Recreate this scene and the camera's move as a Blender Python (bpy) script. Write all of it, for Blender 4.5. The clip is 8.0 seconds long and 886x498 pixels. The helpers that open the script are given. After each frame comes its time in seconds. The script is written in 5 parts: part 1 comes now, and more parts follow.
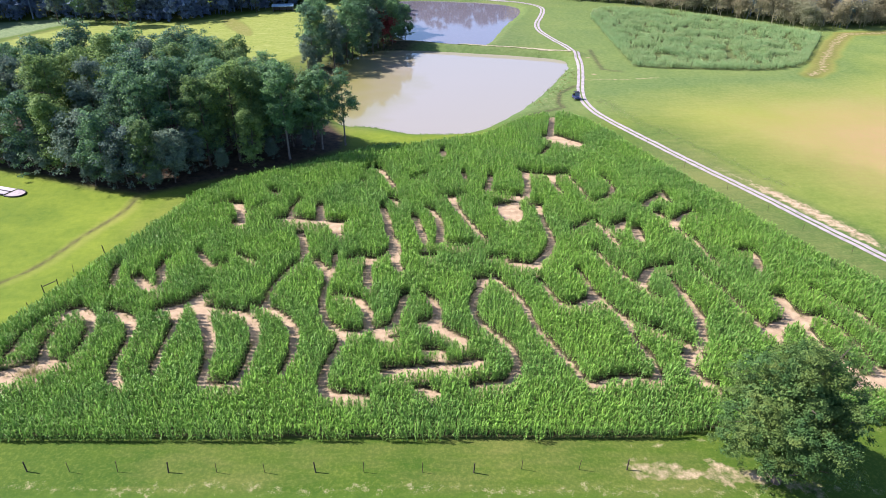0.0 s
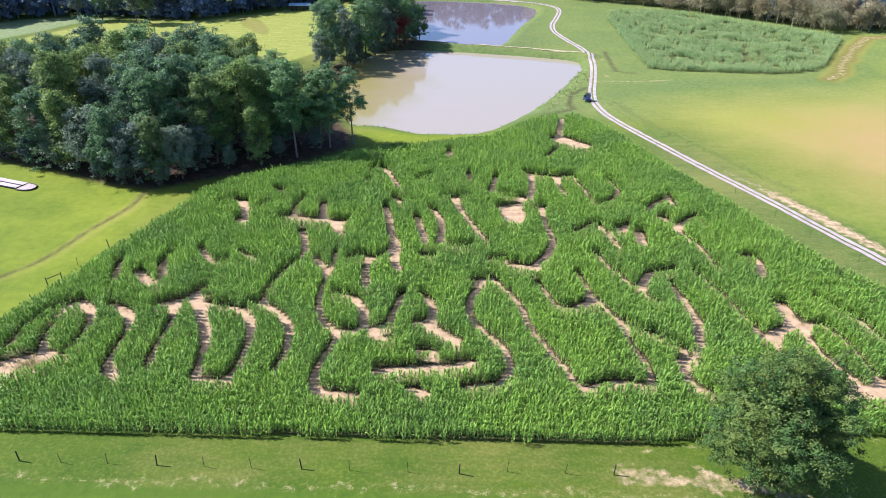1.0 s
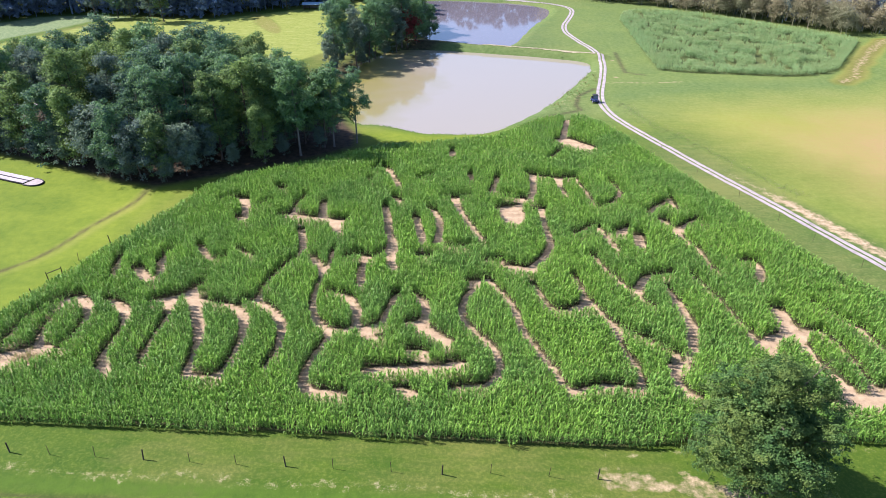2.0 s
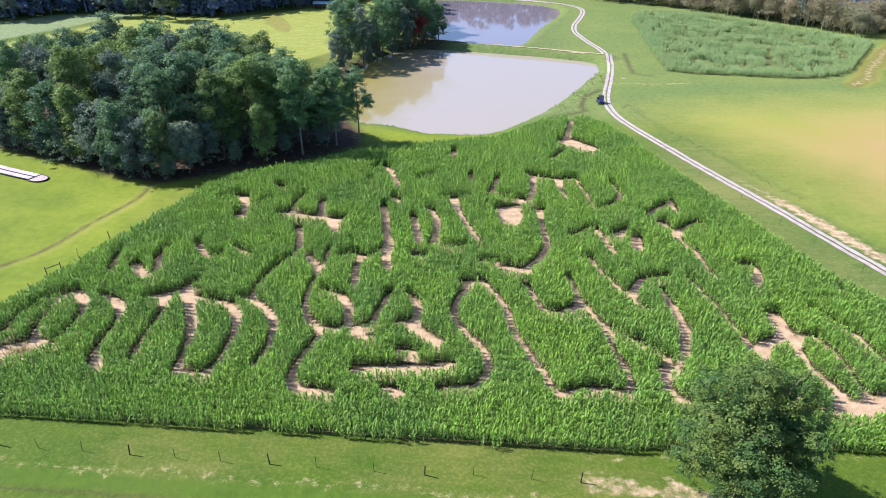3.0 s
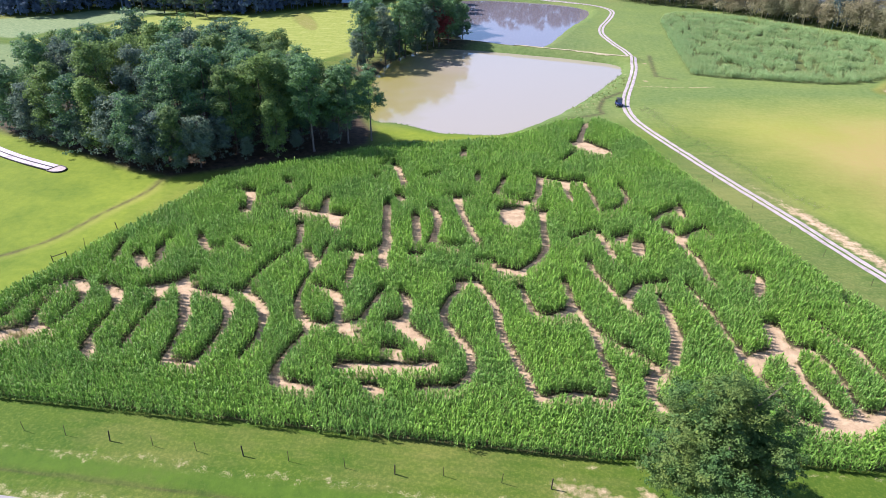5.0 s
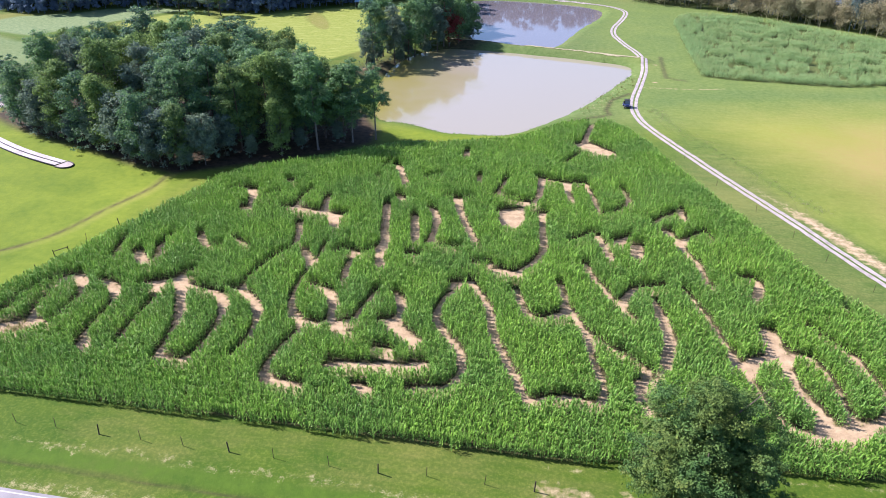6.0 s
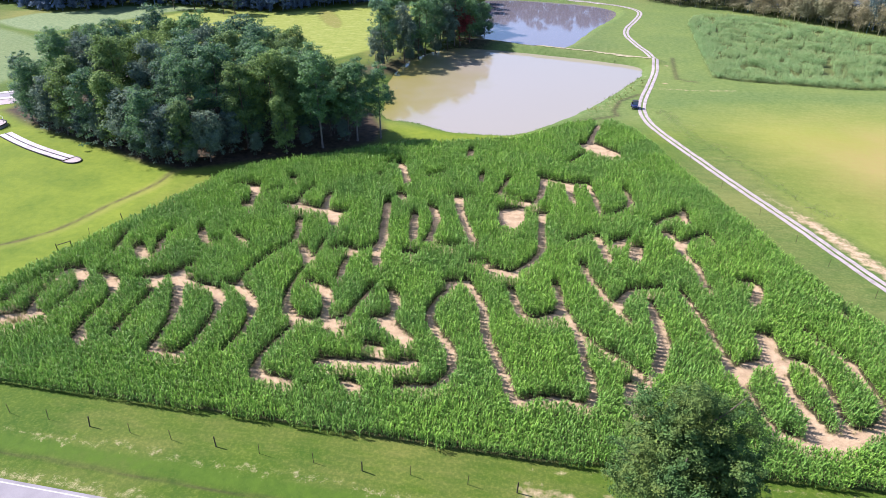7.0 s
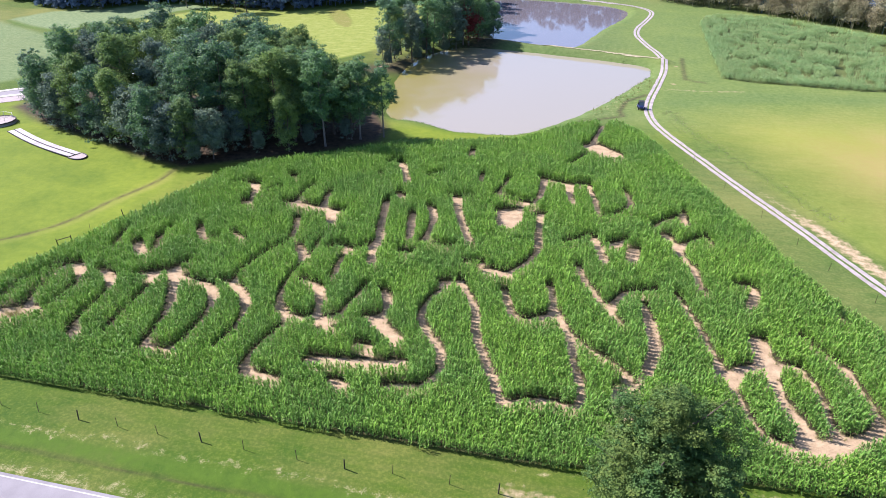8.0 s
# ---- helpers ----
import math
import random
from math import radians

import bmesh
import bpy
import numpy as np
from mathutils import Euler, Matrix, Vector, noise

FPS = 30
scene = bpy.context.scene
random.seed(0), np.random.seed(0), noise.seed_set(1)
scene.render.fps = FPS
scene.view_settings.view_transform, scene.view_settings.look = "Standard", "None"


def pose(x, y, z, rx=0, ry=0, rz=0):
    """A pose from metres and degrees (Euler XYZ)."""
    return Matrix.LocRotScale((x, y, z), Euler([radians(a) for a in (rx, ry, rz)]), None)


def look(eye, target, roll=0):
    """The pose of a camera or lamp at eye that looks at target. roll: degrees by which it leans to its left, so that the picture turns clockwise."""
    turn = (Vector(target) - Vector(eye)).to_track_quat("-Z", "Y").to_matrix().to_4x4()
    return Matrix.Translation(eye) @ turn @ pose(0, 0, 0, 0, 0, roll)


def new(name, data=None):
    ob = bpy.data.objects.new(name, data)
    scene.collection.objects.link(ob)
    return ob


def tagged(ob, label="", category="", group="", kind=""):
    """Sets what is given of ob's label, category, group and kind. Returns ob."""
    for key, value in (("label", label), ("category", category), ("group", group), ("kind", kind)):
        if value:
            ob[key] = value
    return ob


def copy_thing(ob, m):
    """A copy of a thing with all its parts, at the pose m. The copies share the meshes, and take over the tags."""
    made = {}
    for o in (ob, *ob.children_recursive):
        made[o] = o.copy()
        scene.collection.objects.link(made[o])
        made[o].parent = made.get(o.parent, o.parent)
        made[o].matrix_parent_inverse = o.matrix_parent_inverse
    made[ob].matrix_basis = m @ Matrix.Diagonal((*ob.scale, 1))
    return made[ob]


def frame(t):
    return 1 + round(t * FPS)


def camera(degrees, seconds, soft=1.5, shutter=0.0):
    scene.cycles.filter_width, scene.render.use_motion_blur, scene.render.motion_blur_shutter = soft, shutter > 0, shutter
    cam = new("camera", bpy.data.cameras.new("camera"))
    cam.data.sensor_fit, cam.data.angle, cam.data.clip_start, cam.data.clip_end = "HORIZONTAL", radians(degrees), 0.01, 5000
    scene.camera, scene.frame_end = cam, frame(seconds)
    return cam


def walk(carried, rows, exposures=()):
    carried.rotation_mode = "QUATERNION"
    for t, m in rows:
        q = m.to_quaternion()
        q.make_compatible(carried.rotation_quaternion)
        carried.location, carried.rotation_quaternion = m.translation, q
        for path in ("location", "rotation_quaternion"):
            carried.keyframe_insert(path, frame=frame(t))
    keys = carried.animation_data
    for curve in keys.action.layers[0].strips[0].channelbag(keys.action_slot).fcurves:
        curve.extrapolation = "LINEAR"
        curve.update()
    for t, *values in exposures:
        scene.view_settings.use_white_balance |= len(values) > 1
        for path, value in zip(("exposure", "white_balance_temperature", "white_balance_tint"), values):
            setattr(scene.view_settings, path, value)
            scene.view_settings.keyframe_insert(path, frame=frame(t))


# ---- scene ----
cam = camera(66.7, 8.0, soft=0.5)
# seconds, eye, target, roll
PATH = [
    (0, (0.029, -0.335, 39.312), (0.023, 1.405, 38.326), 0.0),
    (0.5, (1.121, -0.294, 39.233), (1.084, 1.446, 38.248), 0.1),
    (1, (2.235, -0.249, 39.265), (2.173, 1.49, 38.28), 0.1),
    (1.5, (3.352, -0.171, 39.257), (3.265, 1.567, 38.272), 0.1),
    (3, (6.607, 0.169, 39.322), (6.455, 1.902, 38.335), 0.1),
    (3.5, (7.649, 0.32, 39.34), (7.474, 2.05, 38.353), 0.1),
    (4, (8.763, 0.484, 39.347), (8.562, 2.211, 38.359), 0.1),
    (4.5, (9.799, 0.635, 39.272), (9.571, 2.359, 38.285), 0.1),
    (6, (13.004, 1.259, 39.143), (12.703, 2.973, 38.156), 0.1),
    (6.5, (14.103, 1.457, 39.131), (13.778, 3.166, 38.144), 0.1),
    (7, (15.166, 1.688, 39.123), (14.817, 3.391, 38.135), 0.1),
    (7.5, (16.286, 1.923, 39.059), (15.916, 3.623, 38.071), 0.1),
    (8, (17.352, 2.245, 39.032), (16.959, 3.938, 38.043), 0.0),
]
EXPOSURE, KELVIN, TINT = 1.13, 6140, 21
UNIT = 1.4  # the plan and the path are drawn in units of so many metres
walk(cam, [(t, look(UNIT * Vector(e), UNIT * Vector(to), r)) for t, e, to, r in PATH], [(0.0, EXPOSURE, KELVIN, TINT), (8.0, EXPOSURE, KELVIN, TINT)])

# ---- light: a clear late-summer day, the sun to the left and a little ahead ----
SUN_WAY = Vector((1.0, -0.17, -1.0)).normalized()
world = bpy.data.worlds.new("sky")
scene.world = world
world.use_nodes = True
wn = world.node_tree.nodes
sky = wn.new("ShaderNodeTexSky")
sky.sky_type, sky.sun_disc = "NISHITA", False
sky.sun_elevation, sky.sun_rotation = radians(44.6), radians(280)
sky.air_density, sky.dust_density, sky.ozone_density = 1.0, 1.0, 5.0
world.node_tree.links.new(sky.outputs[0], wn["Background"].inputs[0])
wn["Background"].inputs[1].default_value = 0.114
sun = new("sun", bpy.data.lights.new("sun", "SUN"))
sun.data.energy, sun.data.angle, sun.data.color = 5.8, radians(0.53), (1.0, 0.93, 0.85)
sun.matrix_world = look((-60, 40, 80), Vector((-60, 40, 80)) + SUN_WAY)


# ---- materials ----
class Nodes:
    """Short spellings for one material's node tree."""

    def __init__(self, name, rough=0.8, spec=0.3):
        self.m = bpy.data.materials.new(name)
        self.m.use_nodes = True
        self.t = self.m.node_tree
        self.b = self.t.nodes["Principled BSDF"]
        self.b.inputs["Roughness"].default_value = rough
        self.b.inputs["Specular IOR Level"].default_value = spec
        self.co = self.t.nodes.new("ShaderNodeTexCoord").outputs["Object"]

    def put(self, socket, value):
        if isinstance(value, bpy.types.NodeSocket):
            self.t.links.new(value, socket)
        elif isinstance(value, tuple) and len(value) == 3 and len(socket.default_value) == 4:
            socket.default_value = (*value, 1)
        else:
            socket.default_value = value

    def noise(self, scale, detail=4.0, rough=0.55, squash=None, warp=0.0):
        n = self.t.nodes.new("ShaderNodeTexNoise")
        n.inputs["Scale"].default_value, n.inputs["Detail"].default_value = scale, detail
        n.inputs["Roughness"].default_value, n.inputs["Distortion"].default_value = rough, warp
        co = self.co
        if squash:
            mp = self.t.nodes.new("ShaderNodeMapping")
            mp.inputs["Scale"].default_value = squash
            self.t.links.new(self.co, mp.inputs[0])
            co = mp.outputs[0]
        self.t.links.new(co, n.inputs["Vector"])
        return n.outputs["Fac"]

    def wave(self, scale, direction="Y", warp=0.0):
        n = self.t.nodes.new("ShaderNodeTexWave")
        n.bands_direction = direction
        n.inputs["Scale"].default_value, n.inputs["Distortion"].default_value = scale, warp
        self.t.links.new(self.co, n.inputs["Vector"])
        return n.outputs["Fac"]

    def attr(self, name):
        n = self.t.nodes.new("ShaderNodeAttribute")
        n.attribute_name = name
        return n.outputs["Fac"]

    def island(self):
        return self.t.nodes.new("ShaderNodeNewGeometry").outputs["Random Per Island"]

    def chance(self):
        return self.t.nodes.new("ShaderNodeObjectInfo").outputs["Random"]

    def span(self, value, a, b, lo=0.0, hi=1.0):
        n = self.t.nodes.new("ShaderNodeMapRange")
        for k, v in enumerate((value, a, b, lo, hi)):
            self.put(n.inputs[k], v)
        return n.outputs[0]

    def math(self, op, a, b=0.0):
        n = self.t.nodes.new("ShaderNodeMath")
        n.operation = op
        self.put(n.inputs[0], a)
        self.put(n.inputs[1], b)
        return n.outputs[0]

    def mix(self, fac, a, b):
        n = self.t.nodes.new("ShaderNodeMix")
        n.data_type = "RGBA"
        self.put(n.inputs[0], fac)
        self.put(n.inputs[6], a)
        self.put(n.inputs[7], b)
        return n.outputs[2]

    def colour(self, value):
        self.put(self.b.inputs["Base Color"], value)
        return self

    def bump(self, height, strength, distance):
        n = self.t.nodes.new("ShaderNodeBump")
        n.inputs["Strength"].default_value, n.inputs["Distance"].default_value = strength, distance
        self.t.links.new(height, n.inputs["Height"])
        self.t.links.new(n.outputs[0], self.b.inputs["Normal"])
        return self


def mottled(name, dark, light, scale, rough=0.8, spec=0.3, relief=0.02, fine=6.0):
    """A plain material with variation at two scales and fine relief."""
    n = Nodes(name, rough, spec)
    big, small = n.noise(scale), n.noise(scale * fine, 3)
    n.colour(n.mix(n.span(n.math("ADD", big, n.math("MULTIPLY", small, 0.6)), 0.55, 1.05), dark, light))
    n.bump(small, 0.5, relief)
    return n.m


def leafy(name, dark, light, gloss=0.45, through_light=0.25, patch=None, patch_scale=0.12):
    """Leaves: each a little different, some light coming through; patch: the tint that whole stands of them take on."""
    n = Nodes(name, gloss, 0.14)
    pick = n.island()
    # noise at clump size paints in the dark gaps of shaded leaves
    big = n.math("ADD", n.math("MULTIPLY", n.noise(0.35, 2), 0.3), n.math("MULTIPLY", n.noise(1.3, 2), 0.35))
    tone = n.math("ADD", n.math("MULTIPLY", pick, 0.55), big)
    tone = n.math("ADD", tone, n.math("MULTIPLY", n.chance(), 0.25))
    col = n.mix(n.span(tone, 0.2, 1.05), dark, light)
    if patch:
        col = n.mix(n.math("MULTIPLY", n.span(n.noise(patch_scale, 3, 0.6), 0.42, 0.64), n.span(pick, 0, 1, 0.35, 0.75)), col, patch)
    n.colour(col)
    tr = n.t.nodes.new("ShaderNodeBsdfTranslucent")
    n.t.links.new(col, tr.inputs[0])
    mx = n.t.nodes.new("ShaderNodeMixShader")
    mx.inputs[0].default_value = through_light
    n.t.links.new(n.b.outputs[0], mx.inputs[1])
    n.t.links.new(tr.outputs[0], mx.inputs[2])
    n.t.links.new(mx.outputs[0], n.t.nodes["Material Output"].inputs[0])
    return n.m


def ground_material():
    """Mown grass with the worn, bare, sown and shaded-floor zones of the farm mixed in by attributes."""
    n = Nodes("ground", 0.9, 0.15)
    huge, big, mid, small = n.noise(0.035, 3), n.noise(0.16, 4, 0.6), n.noise(1.1, 4, 0.65), n.noise(9.0, 3, 0.7)
    streak = n.noise(1.0, 3, 0.6, squash=(0.25, 1.0, 1.0))
    tone = n.math("ADD", n.math("MULTIPLY", big, 0.7), n.math("MULTIPLY", mid, 0.5))
    lawn = n.mix(n.span(tone, 0.4, 0.85), (0.025, 0.062, 0.004), (0.074, 0.112, 0.009))
    lawn = n.mix(n.span(n.math("ADD", huge, n.math("MULTIPLY", streak, 0.35)), 0.62, 0.85), lawn, (0.125, 0.125, 0.032))
    grit = n.noise(3.4, 4, 0.7)
    lawn = n.mix(n.span(small, 0.35, 0.75, 0.0, 0.4), lawn, (0.035, 0.075, 0.008))
    lawn = n.mix(n.span(grit, 0.42, 0.68, 0.0, 0.55), lawn, (0.030, 0.068, 0.008))
    lawn = n.mix(n.span(grit, 0.50, 0.34, 0.0, 0.35), lawn, (0.125, 0.155, 0.030))
    lush = n.mix(n.span(tone, 0.4, 0.85), (0.075, 0.122, 0.008), (0.155, 0.195, 0.016))
    lawn = n.mix(n.math("MULTIPLY", n.attr("lush"), n.span(huge, 0.3, 0.6, 0.55, 1.0)), lawn, lush)
    # hay field: tan, thin, mown in long swathes
    hay = n.mix(n.span(n.math("ADD", n.math("MULTIPLY", huge, 0.6), n.math("ADD", n.math("MULTIPLY", big, 0.4), n.math("MULTIPLY", n.attr("stubble"), 0.75))), 0.5, 1.15), (0.175, 0.188, 0.034), (0.255, 0.178, 0.080))
    hay = n.mix(n.span(mid, 0.4, 0.75, 0.0, 0.35), hay, (0.20, 0.22, 0.05))
    col = n.mix(n.span(n.math("ADD", n.attr("hay"), n.math("MULTIPLY", n.math("SUBTRACT", n.math("ADD", huge, n.math("MULTIPLY", streak, 0.2)), 0.60), 0.9)), 0.05, 0.75), lawn, hay)
    # rough, darker, taller grass of the bank and ditch
    col = n.mix(n.math("MULTIPLY", n.attr("rank"), n.span(mid, 0.3, 0.6, 0.5, 1.0)), col, n.mix(mid, (0.024, 0.066, 0.006), (0.070, 0.120, 0.011)))
    # sown fields
    rows = n.wave(0.30, "Y", 4.0)
    soy = n.mix(n.span(n.math("ADD", n.math("MULTIPLY", rows, 0.28), n.math("ADD", mid, n.math("MULTIPLY", n.math("SUBTRACT", grit, 0.5), 0.5))), 0.4, 1.05), (0.115, 0.155, 0.022), (0.225, 0.245, 0.062))
    soy = n.mix(n.span(streak, 0.50, 0.70, 0.0, 0.6), soy, (0.25, 0.265, 0.085))
    col = n.mix(n.attr("soy"), col, soy)
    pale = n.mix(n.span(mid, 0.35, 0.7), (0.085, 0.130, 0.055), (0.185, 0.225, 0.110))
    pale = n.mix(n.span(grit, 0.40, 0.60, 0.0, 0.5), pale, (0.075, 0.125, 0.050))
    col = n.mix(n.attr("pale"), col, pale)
    # woodland floor
    col = n.mix(n.attr("litter"), col, n.mix(n.span(mid, 0.35, 0.7), (0.022, 0.017, 0.011), (0.065, 0.046, 0.027)))
    # dry, thin, straw-coloured patches
    straw = n.mix(n.span(small, 0.35, 0.65), (0.16, 0.155, 0.06), (0.28, 0.25, 0.14))
    dry = n.span(n.math("ADD", n.attr("dry"), n.math("MULTIPLY", n.math("SUBTRACT", n.math("ADD", mid, n.math("MULTIPLY", small, 0.5)), 0.75), 1.6)), 0.45, 0.8)
    col = n.mix(dry, col, straw)
    # soil between the corn, darkened for the shade under it, and the trodden paths
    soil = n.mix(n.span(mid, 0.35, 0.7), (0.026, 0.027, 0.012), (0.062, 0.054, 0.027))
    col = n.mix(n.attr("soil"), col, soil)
    sand = n.mix(n.span(n.math("ADD", mid, n.math("MULTIPLY", small, 0.4)), 0.45, 0.95), (0.20, 0.142, 0.088), (0.415, 0.318, 0.205))
    ridge = n.wave(2.09, "Y", 2.6)
    sand = n.mix(n.math("MULTIPLY", n.attr("soil"), n.span(n.math("ADD", ridge, n.math("MULTIPLY", mid, 0.8)), 1.05, 1.5, 0.0, 0.22)), sand, (0.20, 0.14, 0.085))
    bare = n.span(n.math("ADD", n.attr("bare"), n.math("MULTIPLY", n.math("SUBTRACT", mid, 0.5), 0.8)), 0.35, 0.65)
    col = n.mix(bare, col, sand)
    n.colour(col)
    n.bump(n.math("ADD", n.math("MULTIPLY", small, 0.5), n.math("ADD", mid, n.math("MULTIPLY", n.math("MULTIPLY", ridge, n.attr("soil")), 0.25))), 0.6, 0.10)
    return n.m


def water_material(name, dark, light, ripple):
    n = Nodes(name, 0.06, 0.5)
    n.b.inputs["IOR"].default_value = 1.5
    cut = n.t.nodes.new("ShaderNodeSeparateXYZ")
    n.t.links.new(n.co, cut.inputs[0])
    # western end painted olive for the trees' reflection, the rest paler for the sky's
    n.colour(n.mix(n.span(n.math("ADD", cut.outputs[0], n.math("MULTIPLY", n.noise(0.06, 3), 24.0)), -12.0, 6.0), dark, light))
    n.bump(n.noise(1.6, 3, 0.5, squash=(0.6, 1.5, 1)), ripple, 0.05)
    return n.m


def gravel_material():
    n = Nodes("gravel", 0.9, 0.2)
    mid, small = n.noise(0.9, 4), n.noise(14.0, 3, 0.7)
    n.colour(n.mix(n.span(n.math("ADD", mid, n.math("MULTIPLY", small, 0.7)), 0.5, 1.1), (0.17, 0.150, 0.148), (0.34, 0.305, 0.31)))
    n.bump(small, 0.7, 0.03)
    return n.m


def bark_material(name, dark, light):
    n = Nodes(name, 0.9, 0.2)
    grain = n.noise(3.0, 5, 0.65, squash=(3, 3, 0.5))
    n.colour(n.mix(n.span(grain, 0.35, 0.7), dark, light))
    n.bump(grain, 0.8, 0.03)
    return n.m


GROUND = ground_material()
WATER = water_material("pond_water", (0.180, 0.165, 0.046), (0.235, 0.212, 0.165), 0.03)
# lavender base colour stands in for the bright sky mirrored in the water
FAR_WATER = water_material("dark_pond_water", (0.085, 0.082, 0.088), (0.130, 0.120, 0.135), 0.002)
GRAVEL = gravel_material()
ASPHALT = mottled("worn_asphalt", (0.15, 0.142, 0.155), (0.22, 0.21, 0.225), 0.5, 0.85, 0.3, 0.01, 40)
LINE = mottled("road_paint", (0.26, 0.25, 0.25), (0.38, 0.37, 0.37), 2.0, 0.6, 0.4, 0.003)
CONCRETE = mottled("pale_concrete", (0.33, 0.31, 0.30), (0.50, 0.48, 0.47), 0.6, 0.8, 0.3, 0.01)
RUBBER = mottled("black_rubber", (0.012, 0.012, 0.014), (0.035, 0.034, 0.036), 4.0, 0.7, 0.3, 0.005)
MATTING = mottled("grey_matting", (0.22, 0.19, 0.19), (0.34, 0.30, 0.30), 1.5, 0.9, 0.2, 0.01)
# dark leaf tone lowered to paint the shade inside the canopy
CORN = leafy("corn_leaf", (0.011, 0.056, 0.006), (0.205, 0.390, 0.056), 0.42, 0.15, (0.098, 0.213, 0.052))
# corn green lightened and greyed to carry the haze over the far field
FAR_CORN = leafy("hazed_corn_leaf", (0.080, 0.175, 0.065), (0.265, 0.415, 0.170), 0.6, 0.3, (0.24, 0.34, 0.13), 0.08)
STALK = mottled("corn_stalk", (0.07, 0.12, 0.03), (0.16, 0.20, 0.06), 3.0, 0.6)
TASSEL = mottled("corn_tassel", (0.26, 0.22, 0.09), (0.42, 0.36, 0.18), 3.0, 0.8)
# olive patch colour stands in for highlights on the crown's clumps
LEAF_OAK = leafy("oak_leaf", (0.008, 0.033, 0.013), (0.072, 0.150, 0.039), 0.6, 0.18, (0.150, 0.190, 0.040), 0.45)
# dark tones of these three are blued to paint the wood's navy shade
LEAF_WOOD = leafy("woodland_leaf", (0.022, 0.053, 0.090), (0.150, 0.285, 0.086), 0.55, 0.28)
LEAF_BRIGHT = leafy("poplar_leaf", (0.032, 0.077, 0.056), (0.195, 0.295, 0.074), 0.65, 0.3)
LEAF_GREY = leafy("willow_leaf", (0.042, 0.076, 0.100), (0.170, 0.24, 0.140), 0.7, 0.25)
# the blue of distance haze is put into this leaf colour
LEAF_FAR_HAZED = leafy("hazed_far_leaf", (0.066, 0.108, 0.215), (0.185, 0.260, 0.335), 0.6, 0.25)
LEAF_BROWN = leafy("thicket_leaf", (0.165, 0.165, 0.105), (0.360, 0.325, 0.195), 0.7, 0.45, (0.18, 0.22, 0.125), 0.10)
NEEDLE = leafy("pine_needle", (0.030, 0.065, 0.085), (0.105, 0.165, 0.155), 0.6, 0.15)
LEAF_RED = leafy("red_leaf", (0.10, 0.020, 0.018), (0.22, 0.045, 0.035), 0.6, 0.2)
DITCH_LEAF = leafy("ditch_leaf", (0.11, 0.13, 0.06), (0.24, 0.25, 0.13), 0.7, 0.25)
WEED = leafy("weed_blade", (0.10, 0.14, 0.03), (0.34, 0.32, 0.14), 0.7, 0.25)
BARK = bark_material("grey_bark", (0.045, 0.036, 0.028), (0.15, 0.125, 0.10))
PALE_BARK = bark_material("pale_bark", (0.09, 0.078, 0.066), (0.21, 0.19, 0.165))
OLD_WOOD = bark_material("weathered_post", (0.030, 0.024, 0.018), (0.10, 0.08, 0.06))
RUST = mottled("rusty_steel", (0.05, 0.035, 0.025), (0.13, 0.085, 0.055), 8.0, 0.7)


# ---- geometry helpers ----
def part(name, bm, material, parent=None, label=""):
    """Links a bmesh as one mesh object, under a thing or a part if one is given."""
    me = bpy.data.meshes.new(name)
    bm.to_mesh(me)
    bm.free()
    me.materials.append(material)
    ob = new(name, me)
    if parent:
        ob.parent = parent
    return tagged(ob, label)


def sheet(name, verts, faces, material, parent=None, smooth=False):
    """A mesh object from numpy arrays: verts (n, 3), faces (m, 3) or (m, 4); -1 in the fourth place marks a triangle."""
    faces = np.asarray(faces)
    me = bpy.data.meshes.new(name)
    me.vertices.add(len(verts))
    me.vertices.foreach_set("co", np.asarray(verts, np.float32).ravel())
    if faces.shape[1] == 4:
        keep = faces >= 0
        counts = keep.sum(1)
        loops = faces[keep]
    else:
        counts, loops = np.full(len(faces), faces.shape[1]), faces.ravel()
    me.loops.add(len(loops))
    me.loops.foreach_set("vertex_index", loops.astype(np.int32))
    me.polygons.add(len(faces))
    me.polygons.foreach_set("loop_start", np.r_[0, np.cumsum(counts)[:-1]].astype(np.int32))
    for m in material if isinstance(material, list) else [material]:
        me.materials.append(m)
    me.update(calc_edges=True)
    me.polygons.foreach_set("use_smooth", np.full(len(faces), smooth))
    ob = new(name, me)
    if parent:
        ob.parent = parent
    return ob


def empty(name, at, **tags):
    ob = new(name)
    ob.empty_display_size = 0.2
    ob.location = at
    return tagged(ob, **tags)


def box(bm, lo, hi, bevel=0.0):
    lo, hi = Vector(lo), Vector(hi)
    made = bmesh.ops.create_cube(bm, size=1, matrix=Matrix.LocRotScale((lo + hi) / 2, None, hi - lo))
    if bevel:
        edges = list({e for v in made["verts"] for e in v.link_edges})
        bmesh.ops.bevel(bm, geom=edges, offset=bevel, segments=2, affect="EDGES")
    return bm


def tube(bm, a, b, ra, rb, sides=8):
    """A tapered round bar from a to b, closed at both ends."""
    a, b = Vector(a), Vector(b)
    turn = (b - a).to_track_quat("Z", "Y").to_matrix().to_4x4()
    bmesh.ops.create_cone(bm, cap_ends=True, segments=sides, radius1=ra, radius2=rb, depth=(b - a).length,
                          matrix=Matrix.Translation((a + b) / 2) @ turn)
    return bm


